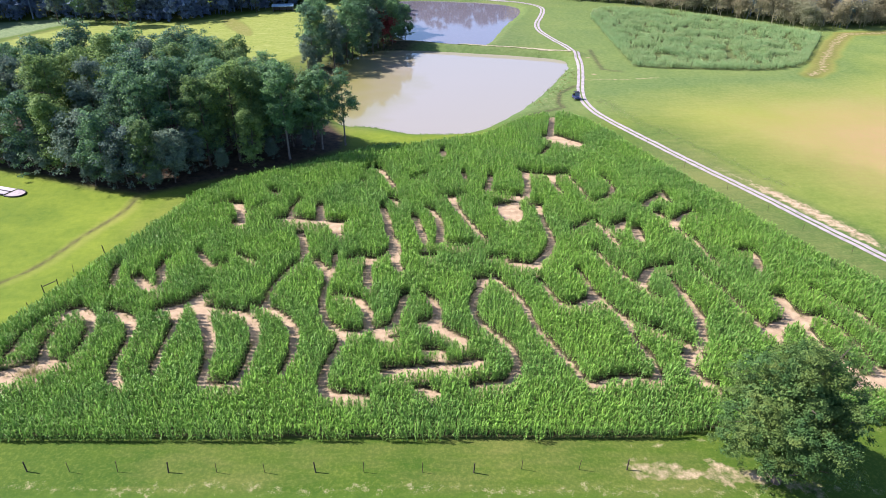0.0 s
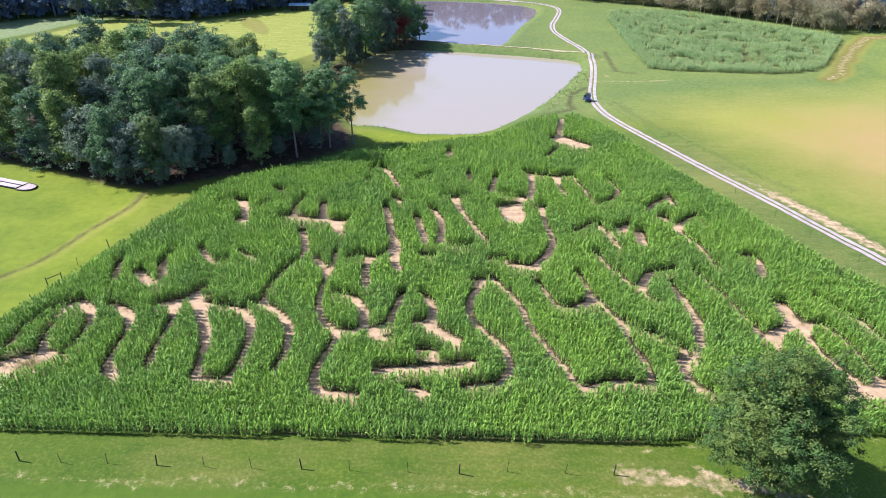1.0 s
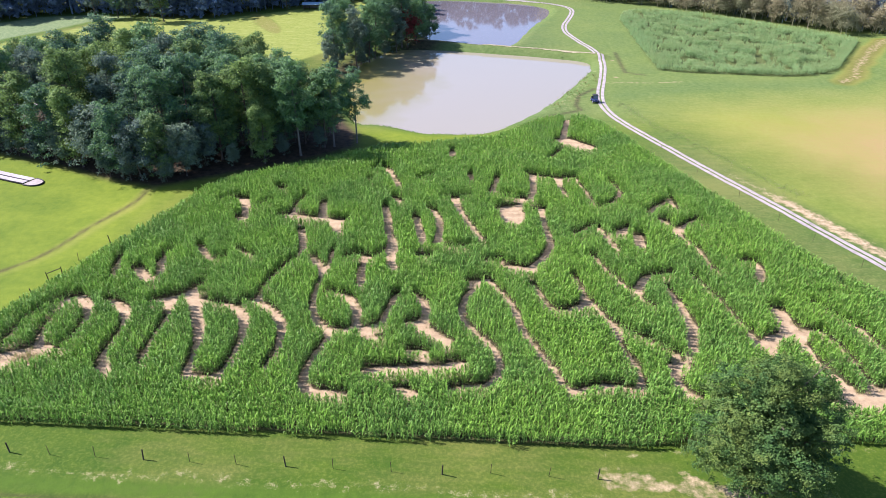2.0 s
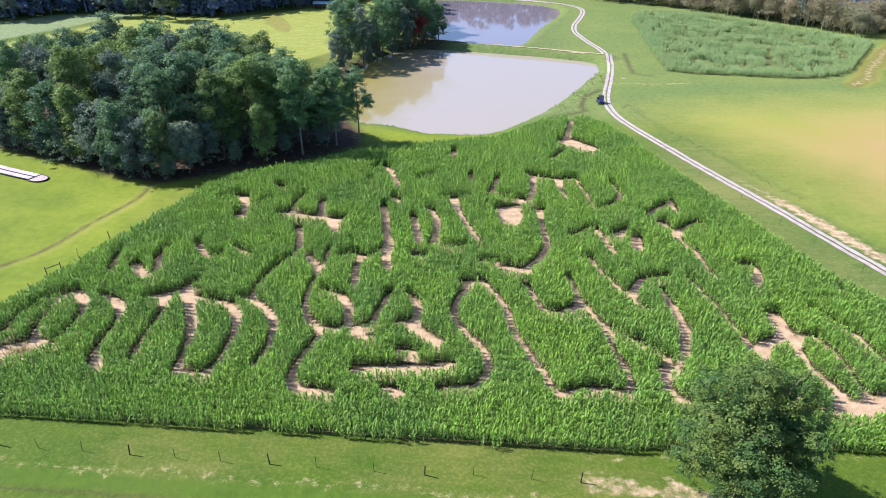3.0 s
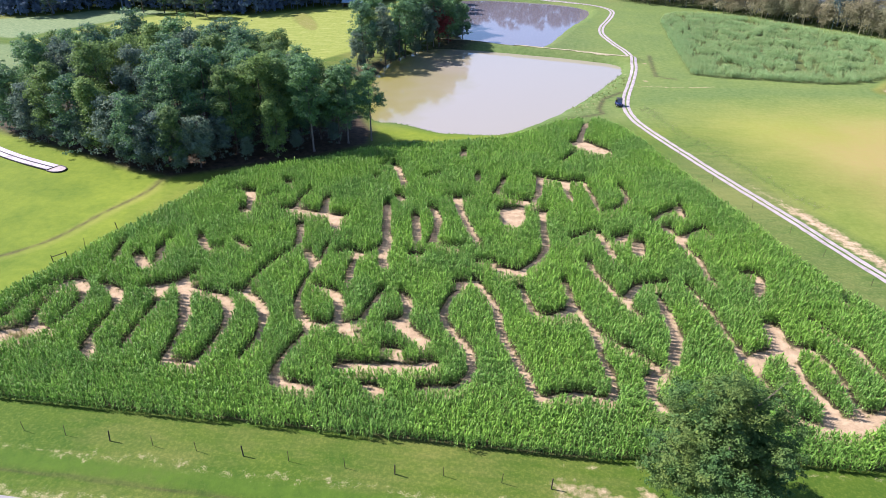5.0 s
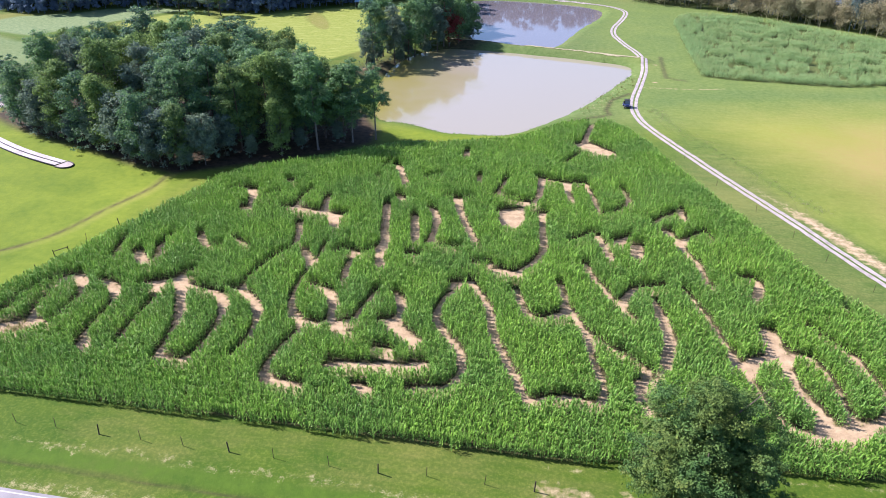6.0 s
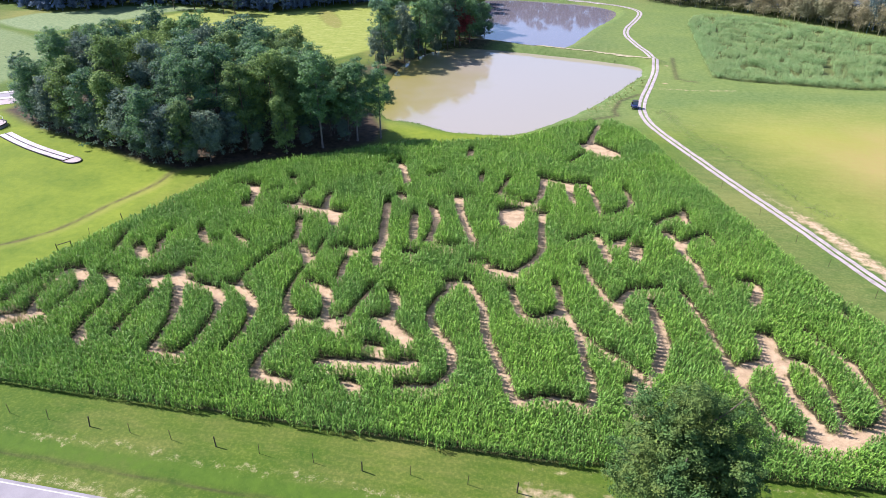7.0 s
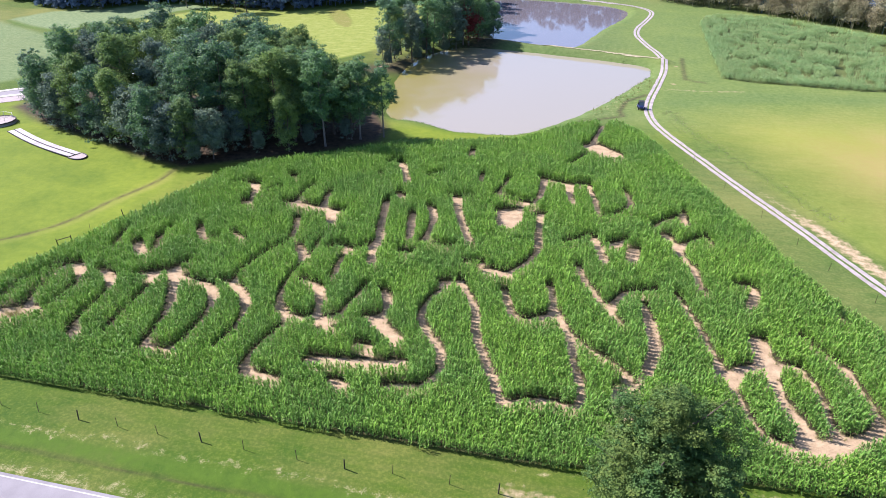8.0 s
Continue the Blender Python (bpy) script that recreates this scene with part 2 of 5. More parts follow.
def far_from(pts, line):
    """Each point's distance to a polyline in plan."""
    best = np.full(len(pts), 1e9)
    line = np.asarray(line, float)
    for a, b in zip(line[:-1], line[1:]):
        ab = b - a
        k = np.clip(((pts - a) @ ab) / max(ab @ ab, 1e-9), 0, 1)
        best = np.minimum(best, np.hypot(*(pts - a - k[:, None] * ab).T))
    return best


def within(pts, poly):
    """Signed distance to a closed outline in plan, positive inside."""
    poly = np.asarray(poly, float)
    inside = np.zeros(len(pts), bool)
    x, y = pts.T
    for (x0, y0), (x1, y1) in zip(poly, np.roll(poly, -1, 0)):
        cross = (y0 > y) != (y1 > y)
        at = x0 + (y - y0) / ((y1 - y0) if y1 != y0 else 1e-9) * (x1 - x0)
        inside ^= cross & (x < at)
    d = far_from(pts, np.vstack([poly, poly[:1]]))
    return np.where(inside, d, -d)


def rounded(line, times=2, closed=False):
    """Cuts the corners of a polyline."""
    p = np.asarray(line, float)
    for _ in range(times):
        q = np.vstack([p, p[:1]]) if closed else p
        a, b = q[:-1], q[1:]
        r = np.empty((2 * len(a), 2))
        r[0::2], r[1::2] = 0.75 * a + 0.25 * b, 0.25 * a + 0.75 * b
        p = r if closed else np.vstack([p[:1], r, p[-1:]])
    return p


def wobble(pts, scale, seed=0.0):
    return np.array([noise.noise((x * scale, y * scale, seed)) for x, y in pts])


# ---- the plan ----
FIELD = [(-44.0, 38.1), (15.5, 38.3), (21.0, 39.2), (52.0, 41.5), (53.0, 46.0), (47.2, 59.8), (43.7, 65.4), (40.6, 72.4), (38.9, 78.1), (37.0, 82.8),
         (34.7, 88.7), (31.8, 95.5), (29.4, 102.3), (28.0, 107.0), (26.4, 110.6), (24.1, 115.0), (21.2, 117.4), (17.8, 117.2), (14.3, 115.0),
         (9.8, 109.8), (5.8, 105.5), (0.9, 104.2), (-5.6, 101.4), (-11.4, 100.3), (-15.7, 97.0), (-19.6, 93.9), (-24.3, 91.2), (-31.4, 86.5),
         (-34.0, 82.2), (-35.4, 76.5), (-37.2, 70.5), (-39.4, 63.5), (-41.4, 56.4), (-42.8, 52.7), (-44.6, 46.0)]
POND = rounded([(-24.5, 141), (-21.5, 128), (-19.0, 115.5), (-13.0, 114.8), (-6.3, 111.0), (0.8, 110.6), (5.8, 112.4), (11.0, 119.5),
                (18.0, 132.8), (24.5, 146), (28.0, 155), (27.4, 162.8), (14.0, 166.2), (-7.0, 170.4), (-18.0, 171.2), (-24, 158)], 2, True)
FAR_POND = rounded([(-8.5, 178.5), (9.6, 173.5), (14.6, 195), (17.5, 205), (22.5, 220), (24.0, 230), (14.5, 240), (-10, 244), (-24, 240), (-20, 205)], 2, True)
FAR_FIELD = [(45.7, 219.1), (50.6, 223.6), (58, 223.4), (65.9, 220.6), (78.1, 209.4), (87.9, 200), (96.1, 193), (101.0, 184.5), (95, 175), (89.2, 165.5),
             (83.8, 156.5), (80, 152.5), (75, 150.3), (67.8, 149.2), (58.2, 150.0), (48.4, 150.9), (42.4, 153.3), (42.3, 166.3), (42.7, 189.2), (43.1, 209.2)]
HAY = [(33, 129), (45, 135.5), (60, 139), (77, 141), (90, 150), (98, 163), (114, 174), (190, 190), (230, 60), (70, 40), (56, 70), (47, 89), (41, 103), (34, 116), (31, 124)]
SOY = [(-100, 125), (-106, 150), (-122, 160.5), (-120, 168), (-116.5, 176.5), (-110.7, 186.5), (-106.8, 195.8), (-99, 203), (-80, 201), (-58, 219), (-36, 238), (-30, 232), (-33, 166), (-60, 120)]
MEADOW = [(-200, 125), (-165, 176), (-151, 170), (-126, 158), (-114.5, 158), (-107, 149), (-104, 136), (-101, 118), (-112, 104), (-200, 100)]
PALE = [(-153, 172.5), (-137.5, 165.3), (-127.5, 162.3), (-123.4, 168.6), (-120, 176.6), (-114.2, 186.5), (-110.3, 195.8), (-101.6, 203.5), (-116.8, 207), (-131, 203), (-136, 194), (-150, 186)]
WOODS = [(-89, 103), (-78, 97), (-67, 92.8), (-56.5, 89), (-48, 85.3), (-41.5, 83.6), (-36, 86.8), (-30, 90.8), (-23, 95), (-15.8, 101.5),
         (-16.5, 108), (-22, 118), (-36, 120), (-55, 118), (-75, 119), (-88, 113)]
TRACK = rounded([(-10, 249), (8, 245), (24.5, 237.5), (31.5, 229), (30.2, 217), (25.0, 196.5), (28.0, 181), (31.0, 171.5), (31.8, 160.8), (29.6, 146), (26.7, 131),
                 (27.2, 121.5), (30.0, 113.5), (37.9, 95.8), (43.0, 85), (46.4, 77), (50.2, 68.8), (57, 54), (66, 34)], 3)
DITCH = rounded([(-56, 54), (-48.2, 60.8), (-45.5, 65.0), (-43.9, 72.5), (-41.6, 78.8), (-42.0, 83.0)])

DAM = np.array([(-19, 176.6), (-10, 175.8), (-2, 174.0), (7, 171.4), (17.6, 168.6), (26, 165.6), (31, 164.2)])

TRAILS = []


def trail(width, *line):
    """A path of the maze, cut through the standing corn."""
    far = 1.0 + 0.15 * min(1.0, max(0.0, (line[0][1] - 58) / 14))  # widened in the north, where corn hides more of the floor from the camera
    TRAILS.append(((0.78 if width < 1.45 else 0.90) * (0.92 if line[0][0] < 22 else 0.98) * far * width, rounded(line, 1)))


trail(3.5, (-39.6, 45.0), (-38.1, 45.9), (-37.0, 46.3), (-36.1, 46.8))
trail(1.2, (-39.8, 48.2), (-40.2, 50.6), (-39.5, 53.7), (-38.3, 55.7), (-37.0, 56.2))
trail(1.1, (-36.6, 47.7), (-37.2, 50.0), (-37.7, 52.2), (-37.3, 54.2), (-36.7, 55.7))
trail(1.1, (-34.7, 47.0), (-33.9, 48.0), (-33.8, 50.1), (-34.0, 52.3), (-34.7, 54.2), (-36.5, 55.9))
trail(1.2, (-28.1, 44.7), (-29.1, 45.3), (-29.8, 47.8), (-29.9, 50.6), (-30.0, 52.5), (-30.8, 53.9), (-32.2, 55.1), (-33.8, 55.7))
trail(1.2, (-25.6, 46.2), (-26.1, 48.1), (-26.2, 51.0), (-26.3, 54.0), (-26.9, 55.8))
trail(1.3, (-26.0, 58.4), (-24.3, 55.3), (-22.8, 52.4), (-21.6, 49.7), (-21.4, 48.0), (-21.3, 46.3), (-20.7, 44.2))
trail(1.8, (-28.6, 55.8), (-27.0, 56.5), (-25.6, 57.5), (-25.2, 58.8))
trail(1.2, (-24.8, 56.5), (-22.9, 55.8), (-20.7, 55.7), (-19.3, 54.4), (-18.4, 53.3), (-17.9, 51.1), (-17.6, 48.9), (-17.7, 47.2), (-18.0, 45.9), (-18.3, 44.8))
trail(1.3, (-20.9, 44.3), (-19.4, 44.5), (-18.0, 44.6))
trail(1.2, (-19.5, 56.4), (-17.9, 56.3), (-16.1, 54.8), (-14.7, 53.0), (-14.1, 51.1), (-13.9, 49.4), (-14.0, 47.4), (-14.3, 46.2))
trail(1.1, (-18.3, 56.6), (-18.4, 58.8), (-18.1, 61.1), (-17.5, 63.2), (-17.0, 64.7))
trail(0.85, (-28.5, 67.6), (-26.8, 65.0), (-25.4, 63.8))
trail(0.9, (-23.7, 66.8), (-21.5, 65.3))
trail(0.95, (-17.7, 72.6), (-16.7, 69.8), (-16.1, 67.1), (-16.2, 65.7), (-16.7, 64.5))
trail(1.2, (-16.5, 80.2), (-15.9, 76.8), (-15.5, 74.1))
trail(1.3, (-13.7, 73.4), (-12.6, 71.3))
trail(1.0, (-19.4, 82.0), (-20.0, 78.9), (-19.9, 75.5))
trail(0.85, (-12.6, 67.5), (-12.4, 64.9), (-12.4, 62.7), (-12.7, 60.4), (-12.7, 58.4), (-12.3, 55.8), (-11.5, 53.6))
trail(1.2, (-14.6, 65.7), (-13.4, 63.8), (-12.4, 62.7))
trail(1.3, (-11.4, 58.6), (-9.3, 58.2), (-8.2, 56.6), (-7.4, 54.8), (-7.5, 53.6))
trail(1.2, (-11.5, 53.6), (-10.3, 52.3), (-8.8, 52.0), (-6.4, 52.6), (-4.7, 53.7))
trail(1.2, (-4.0, 58.9), (-4.5, 56.2), (-4.9, 54.5), (-4.9, 53.5))
trail(1.3, (-2.1, 58.6), (-1.1, 57.5), (-0.6, 55.7), (-0.8, 54.2), (-2.2, 53.8))
trail(1.6, (-1.4, 53.6), (0.1, 52.3), (1.3, 51.3), (1.8, 50.8))
trail(1.2, (-9.5, 51.3), (-9.9, 49.9), (-10.4, 47.9), (-10.7, 46.0), (-10.5, 44.5), (-10.0, 43.4), (-8.7, 43.3), (-6.7, 43.1))
trail(1.4, (-6.0, 51.2), (-4.7, 51.1))
trail(1.1, (-1.8, 49.4), (-0.1, 49.1))
trail(1.5, (-5.2, 46.3), (-2.9, 46.8), (-0.9, 46.8), (1.1, 47.1), (3.1, 47.8))
trail(1.3, (-2.2, 44.1), (-0.8, 43.5))
trail(1.08, (2.4, 44.3), (3.7, 44.8), (4.9, 44.8), (5.9, 45.4), (6.5, 46.8), (6.6, 48.2), (6.3, 49.8), (5.4, 51.2), (4.4, 52.3), (3.5, 53.8), (2.9, 55.2), (2.8, 57.1), (3.3, 59.3), (4.2, 60.8), (4.6, 62.2), (3.3, 61.8))
trail(1.1, (5.3, 62.4), (6.4, 60.4), (7.6, 58.3), (8.2, 56.3), (8.5, 54.4), (9.0, 52.7), (9.9, 50.6), (10.7, 48.7), (11.5, 47.2), (12.0, 45.5), (12.7, 44.3))
trail(0.9, (12.7, 44.6), (14.3, 45.4), (16.0, 45.8), (17.7, 45.4), (18.6, 45.2))
trail(1.1, (18.7, 45.3), (19.0, 47.1), (18.7, 48.9), (18.1, 50.4), (17.8, 52.9), (17.4, 54.6), (17.0, 56.0), (16.5, 57.4), (15.9, 58.8))
trail(0.9, (17.0, 56.0), (18.0, 54.7), (19.4, 53.3), (20.9, 52.2), (22.0, 51.3), (22.9, 50.4))
trail(1.2, (10.2, 61.6), (10.8, 59.7), (11.4, 57.7), (12.2, 56.8), (13.7, 56.9), (15.1, 57.5))
trail(1.9, (14.6, 57.4), (15.7, 58.0))
trail(1.2, (15.7, 58.3), (15.4, 60.3), (15.0, 62.4), (14.7, 63.5))
trail(2.0, (7.7, 65.0), (10.0, 64.5))
trail(1.2, (12.1, 80.4), (12.3, 76.5), (12.6, 72.8), (12.9, 70.8), (12.1, 67.8), (10.2, 65.0))
trail(1.2, (17.5, 68.1), (17.9, 66.3), (18.5, 64.6), (19.3, 63.5), (20.0, 61.4), (20.8, 60.4), (21.5, 59.0), (22.3, 57.9))
trail(1.2, (20.9, 60.8), (21.9, 62.5), (22.7, 64.1), (24.2, 64.4), (25.7, 64.9))
trail(1.2, (19.1, 74.1), (19.6, 72.7), (20.3, 70.9), (20.5, 69.4))
trail(1.5, (23.6, 73.5), (23.2, 70.2))
trail(1.2, (-8.2, 79.5), (-7.1, 74.8), (-6.7, 71.8), (-5.6, 69.1), (-5.6, 67.1), (-5.5, 64.5), (-4.8, 63.4))
trail(1.2, (-5.8, 70.5), (-6.4, 67.6), (-7.7, 66.2), (-8.6, 64.8), (-8.5, 62.3), (-8.1, 59.9))
trail(1.2, (-3.9, 76.7), (-3.0, 73.0), (-2.3, 69.7))
trail(1.2, (-1.8, 78.6), (-0.8, 76.3), (-0.5, 73.3), (-0.6, 70.7))
trail(1.2, (-2.0, 66.7), (-1.5, 66.6))
trail(1.2, (0.6, 82.9), (1.7, 78.6), (2.9, 75.3), (4.3, 71.8), (5.0, 70.3))
trail(1.0, (-0.8, 82.7), (2.6, 83.2))
trail(3.2, (7.8, 79.6), (8.7, 79.0), (8.4, 76.4))
trail(1.2, (8.4, 80.5), (10.3, 81.9), (11.4, 83.8), (11.6, 87.5), (11.6, 90.4), (12.3, 90.9))
trail(1.2, (11.2, 79.8), (12.5, 80.2))
trail(1.3, (27.1, 76.8), (27.7, 76.6))
trail(1.0, (29.0, 83.4), (29.7, 81.2))
trail(1.2, (28.9, 75.6), (28.1, 73.8), (29.2, 71.8), (29.9, 70.5), (30.1, 68.4), (30.2, 66.6), (30.7, 65.8))
trail(1.0, (32.0, 77.5), (32.5, 76.7))
trail(1.1, (35.9, 67.4), (35.3, 65.2), (34.5, 63.6))
trail(1.3, (-0.5, 100.3), (-0.1, 96.6))
trail(1.2, (19.4, 118.3), (18.5, 112.3), (17.6, 107.3))
trail(1.1, (-7.3, 81.9), (-6.4, 80.3))
trail(0.8, (-9.9, 91.8), (-7.3, 87.2))
trail(1.0, (6.6, 90.2), (6.3, 86.8), (5.5, 84.5))
trail(1.0, (2.7, 91.3), (3.0, 88.1))
trail(1.1, (-27.1, 79.7), (-25.5, 76.1), (-25.8, 74.1))
trail(1.1, (-23.6, 83.9), (-23.1, 83.8))
trail(1.0, (-11.8, 87.8), (-11.3, 87.4))
trail(1.2, (-33.7, 62.2), (-32.0, 60.5), (-30.7, 59.3))
trail(1.2, (-31.7, 64.4), (-30.5, 61.4), (-30.3, 59.9))
trail(1.1, (-35.2, 60.1), (-36.1, 62.5), (-36.5, 64.7))
trail(0.9, (-31.6, 65.6), (-31.2, 66.0))
trail(1.1, (24.4, 62.1), (24.7, 60.4))
trail(1.7, (24.8, 59.2), (25.0, 56.9), (25.3, 55.2))
trail(1.4, (25.3, 55.2), (24.7, 52.6), (24.3, 50.8))
trail(1.4, (23.4, 49.2), (22.0, 48.8), (21.8, 47.1), (22.3, 45.4), (23.4, 44.4))
trail(1.1, (27.7, 64.4), (28.6, 61.6), (29.5, 58.9), (30.0, 56.3), (30.5, 54.4), (31.1, 52.9))
trail(2.0, (30.8, 52.6), (31.6, 52.5))
trail(1.1, (31.2, 52.2), (31.3, 51.1), (31.8, 49.4), (32.2, 47.3), (32.9, 45.5))
trail(2.3, (34.6, 58.1), (34.7, 56.6), (35.0, 55.2))
trail(1.6, (35.1, 55.1), (35.0, 53.3), (34.9, 51.6), (35.3, 49.9), (35.8, 48.4), (36.5, 46.6), (37.2, 45.3))
trail(1.4, (35.0, 54.5), (33.1, 54.0), (31.5, 52.8))
trail(1.3, (35.3, 54.7), (37.1, 55.1), (37.6, 54.5), (38.2, 52.7), (38.5, 51.0), (38.4, 49.0), (38.5, 47.4), (38.7, 46.2))
trail(1.8, (36.0, 45.6), (36.9, 45.1), (37.9, 45.2), (38.9, 46.0))
trail(1.4, (32.8, 45.4), (34.0, 44.8), (35.4, 44.4), (37.0, 44.5))
trail(1.2, (39.0, 46.4), (40.8, 47.0), (42.2, 48.3), (42.6, 49.7), (42.2, 51.2), (41.9, 53.3), (41.6, 54.7))
trail(1.5, (41.5, 54.1), (41.4, 55.6))
trail(0.9, (41.3, 55.8), (40.7, 56.8), (39.6, 58.2), (38.5, 59.6))
trail(1.2, (43.2, 64.0), (43.3, 63.1))
trail(1.0, (-4.8, 88.5), (-3.6, 89.0), (-2.7, 90.2))
trail(1.0, (14.5, 97.2), (15.6, 99.1), (16.6, 101.4))
trail(1.0, (25.8, 79.3), (27.0, 81.2), (28.5, 82.9))
trail(1.0, (28.4, 75.7), (30.0, 76.6), (31.3, 78.0))
trail(1.1, (15.7, 73.1), (16.9, 74.1), (18.4, 75.7))
trail(1.0, (20.6, 74.3), (21.7, 74.7), (22.8, 75.7))
trail(1.0, (-30.5, 79.6), (-29.0, 81.1), (-27.0, 80.6))
trail(1.0, (-25.6, 64.7), (-24.6, 64.9))
trail(1.0, (5.1, 66.4), (6.9, 66.5))
trail(0.8, (33.8, 67.8), (35.2, 68.5), (36.0, 67.6))
trail(0.9, (-25.3, 77.8), (-24.5, 79.0), (-23.5, 79.8))
trail(0.9, (5.5, 84.5), (7.9, 83.9), (9.9, 83.4))
trail(0.9, (19.4, 80.9), (21.4, 82.1), (22.9, 84.0))
trail(0.9, (-11.0, 65.7), (-10.0, 66.8), (-8.5, 66.4))
trail(0.9, (-9.1, 91.9), (-10.7, 93.4), (-11.8, 91.5))
trail(0.9, (-1.0, 70.0), (1.1, 69.3), (3.1, 69.3))
trail(1.2, (15.0, 89.1), (15.6, 85.4), (15.9, 83.6))
trail(1.2, (17.9, 89.0), (18.9, 84.9), (19.1, 82.3))
trail(1.1, (22.6, 89.6), (23.3, 85.9), (23.5, 84.2))
trail(1.3, (18.9, 75.3), (19.6, 73.0), (20.2, 69.7))
trail(1.6, (21.2, 74.1), (21.5, 73.3))
trail(1.5, (27.4, 77.8), (27.8, 76.2))
trail(1.0, (29.9, 84.9), (30.0, 80.6))
trail(1.1, (28.7, 75.0), (29.1, 72.1), (30.0, 70.8))
trail(1.0, (31.9, 78.4), (32.5, 76.6))
trail(1.9, (11.4, 91.2), (13.3, 90.4), (15.1, 90.1), (17.3, 90.4))
trail(4.4, (17.9, 105.6), (19.3, 104.0), (20.6, 102.9))
trail(1.4, (-23.7, 84.4), (-22.9, 83.7))
trail(1.1, (-26.6, 75.4), (-25.1, 74.0))
trail(2.0, (-20.6, 75.9), (-17.9, 75.5), (-15.1, 75.0), (-12.9, 74.8))
trail(1.0, (-2.4, 79.4), (-1.0, 76.6), (-0.4, 74.3), (-0.4, 71.4))
trail(1.3, (-2.5, 66.9), (-1.5, 66.7))
trail(1.2, (-7.3, 82.3), (-6.1, 80.6))
trail(1.1, (-9.5, 91.9), (-7.9, 87.9), (-6.9, 85.4))

SOUTH = (0.0, 0.35, 0.7)  # paths are cleared on towards the camera too, so that their floors show


def off_trail(pts):
    """Distance beyond the edge of the nearest path, negative on it."""
    best = np.full(len(pts), 1e9)
    for width, line in TRAILS:
        lo, hi = line.min(0) - 4, line.max(0) + 4
        near = ((pts > lo) & (pts < hi)).all(1)
        if near.any():
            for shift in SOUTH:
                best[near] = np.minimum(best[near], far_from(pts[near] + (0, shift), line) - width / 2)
    return best


# ---- ground: one sheet, fine near the maze, coarse towards the horizon ----
def stations(lo, hi, step, ends):
    """Grid lines, evenly spaced from lo to hi and ever wider out to the ends."""
    mid = np.arange(lo, hi + step / 2, step)
    def out(start, end):
        got, at, s = [], start, step
        while abs(at) < abs(end):
            s *= 1.10
            at += math.copysign(s, end)
            got.append(at)
        return got
    return np.array(sorted(out(lo, ends[0])) + list(mid) + out(hi, ends[1]))


def height(pts):
    """The ground's height at points of the plan."""
    pts = np.asarray(pts, float)
    z = 0.22 * wobble(pts, 0.05) + 0.05 * wobble(pts, 0.35, 7.0)
    field = within(pts, FIELD)
    z *= np.clip(-field / 6, 0.12, 1) * np.clip((pts[:, 1] - 31) / 6, 0.1, 1)
    # bank and ditch between the fence and the road
    z -= 0.45 * np.clip((33.2 - pts[:, 1]) / 2.2, 0, 1)
    z += 0.8 * np.clip(1.25 - far_from(pts, DAM) / 2.6, 0, 1)
    for pond in (POND, FAR_POND):
        d = within(pts, pond) + 0.5 * wobble(pts, 0.25, 3.0)
        z = np.where(d > -3.5, np.minimum(z, z - (np.clip((d + 3.5) / 3.5, 0, 1) ** 1.4) * 1.02 - np.clip(d, 0, 3) * 0.5), z)
    return z


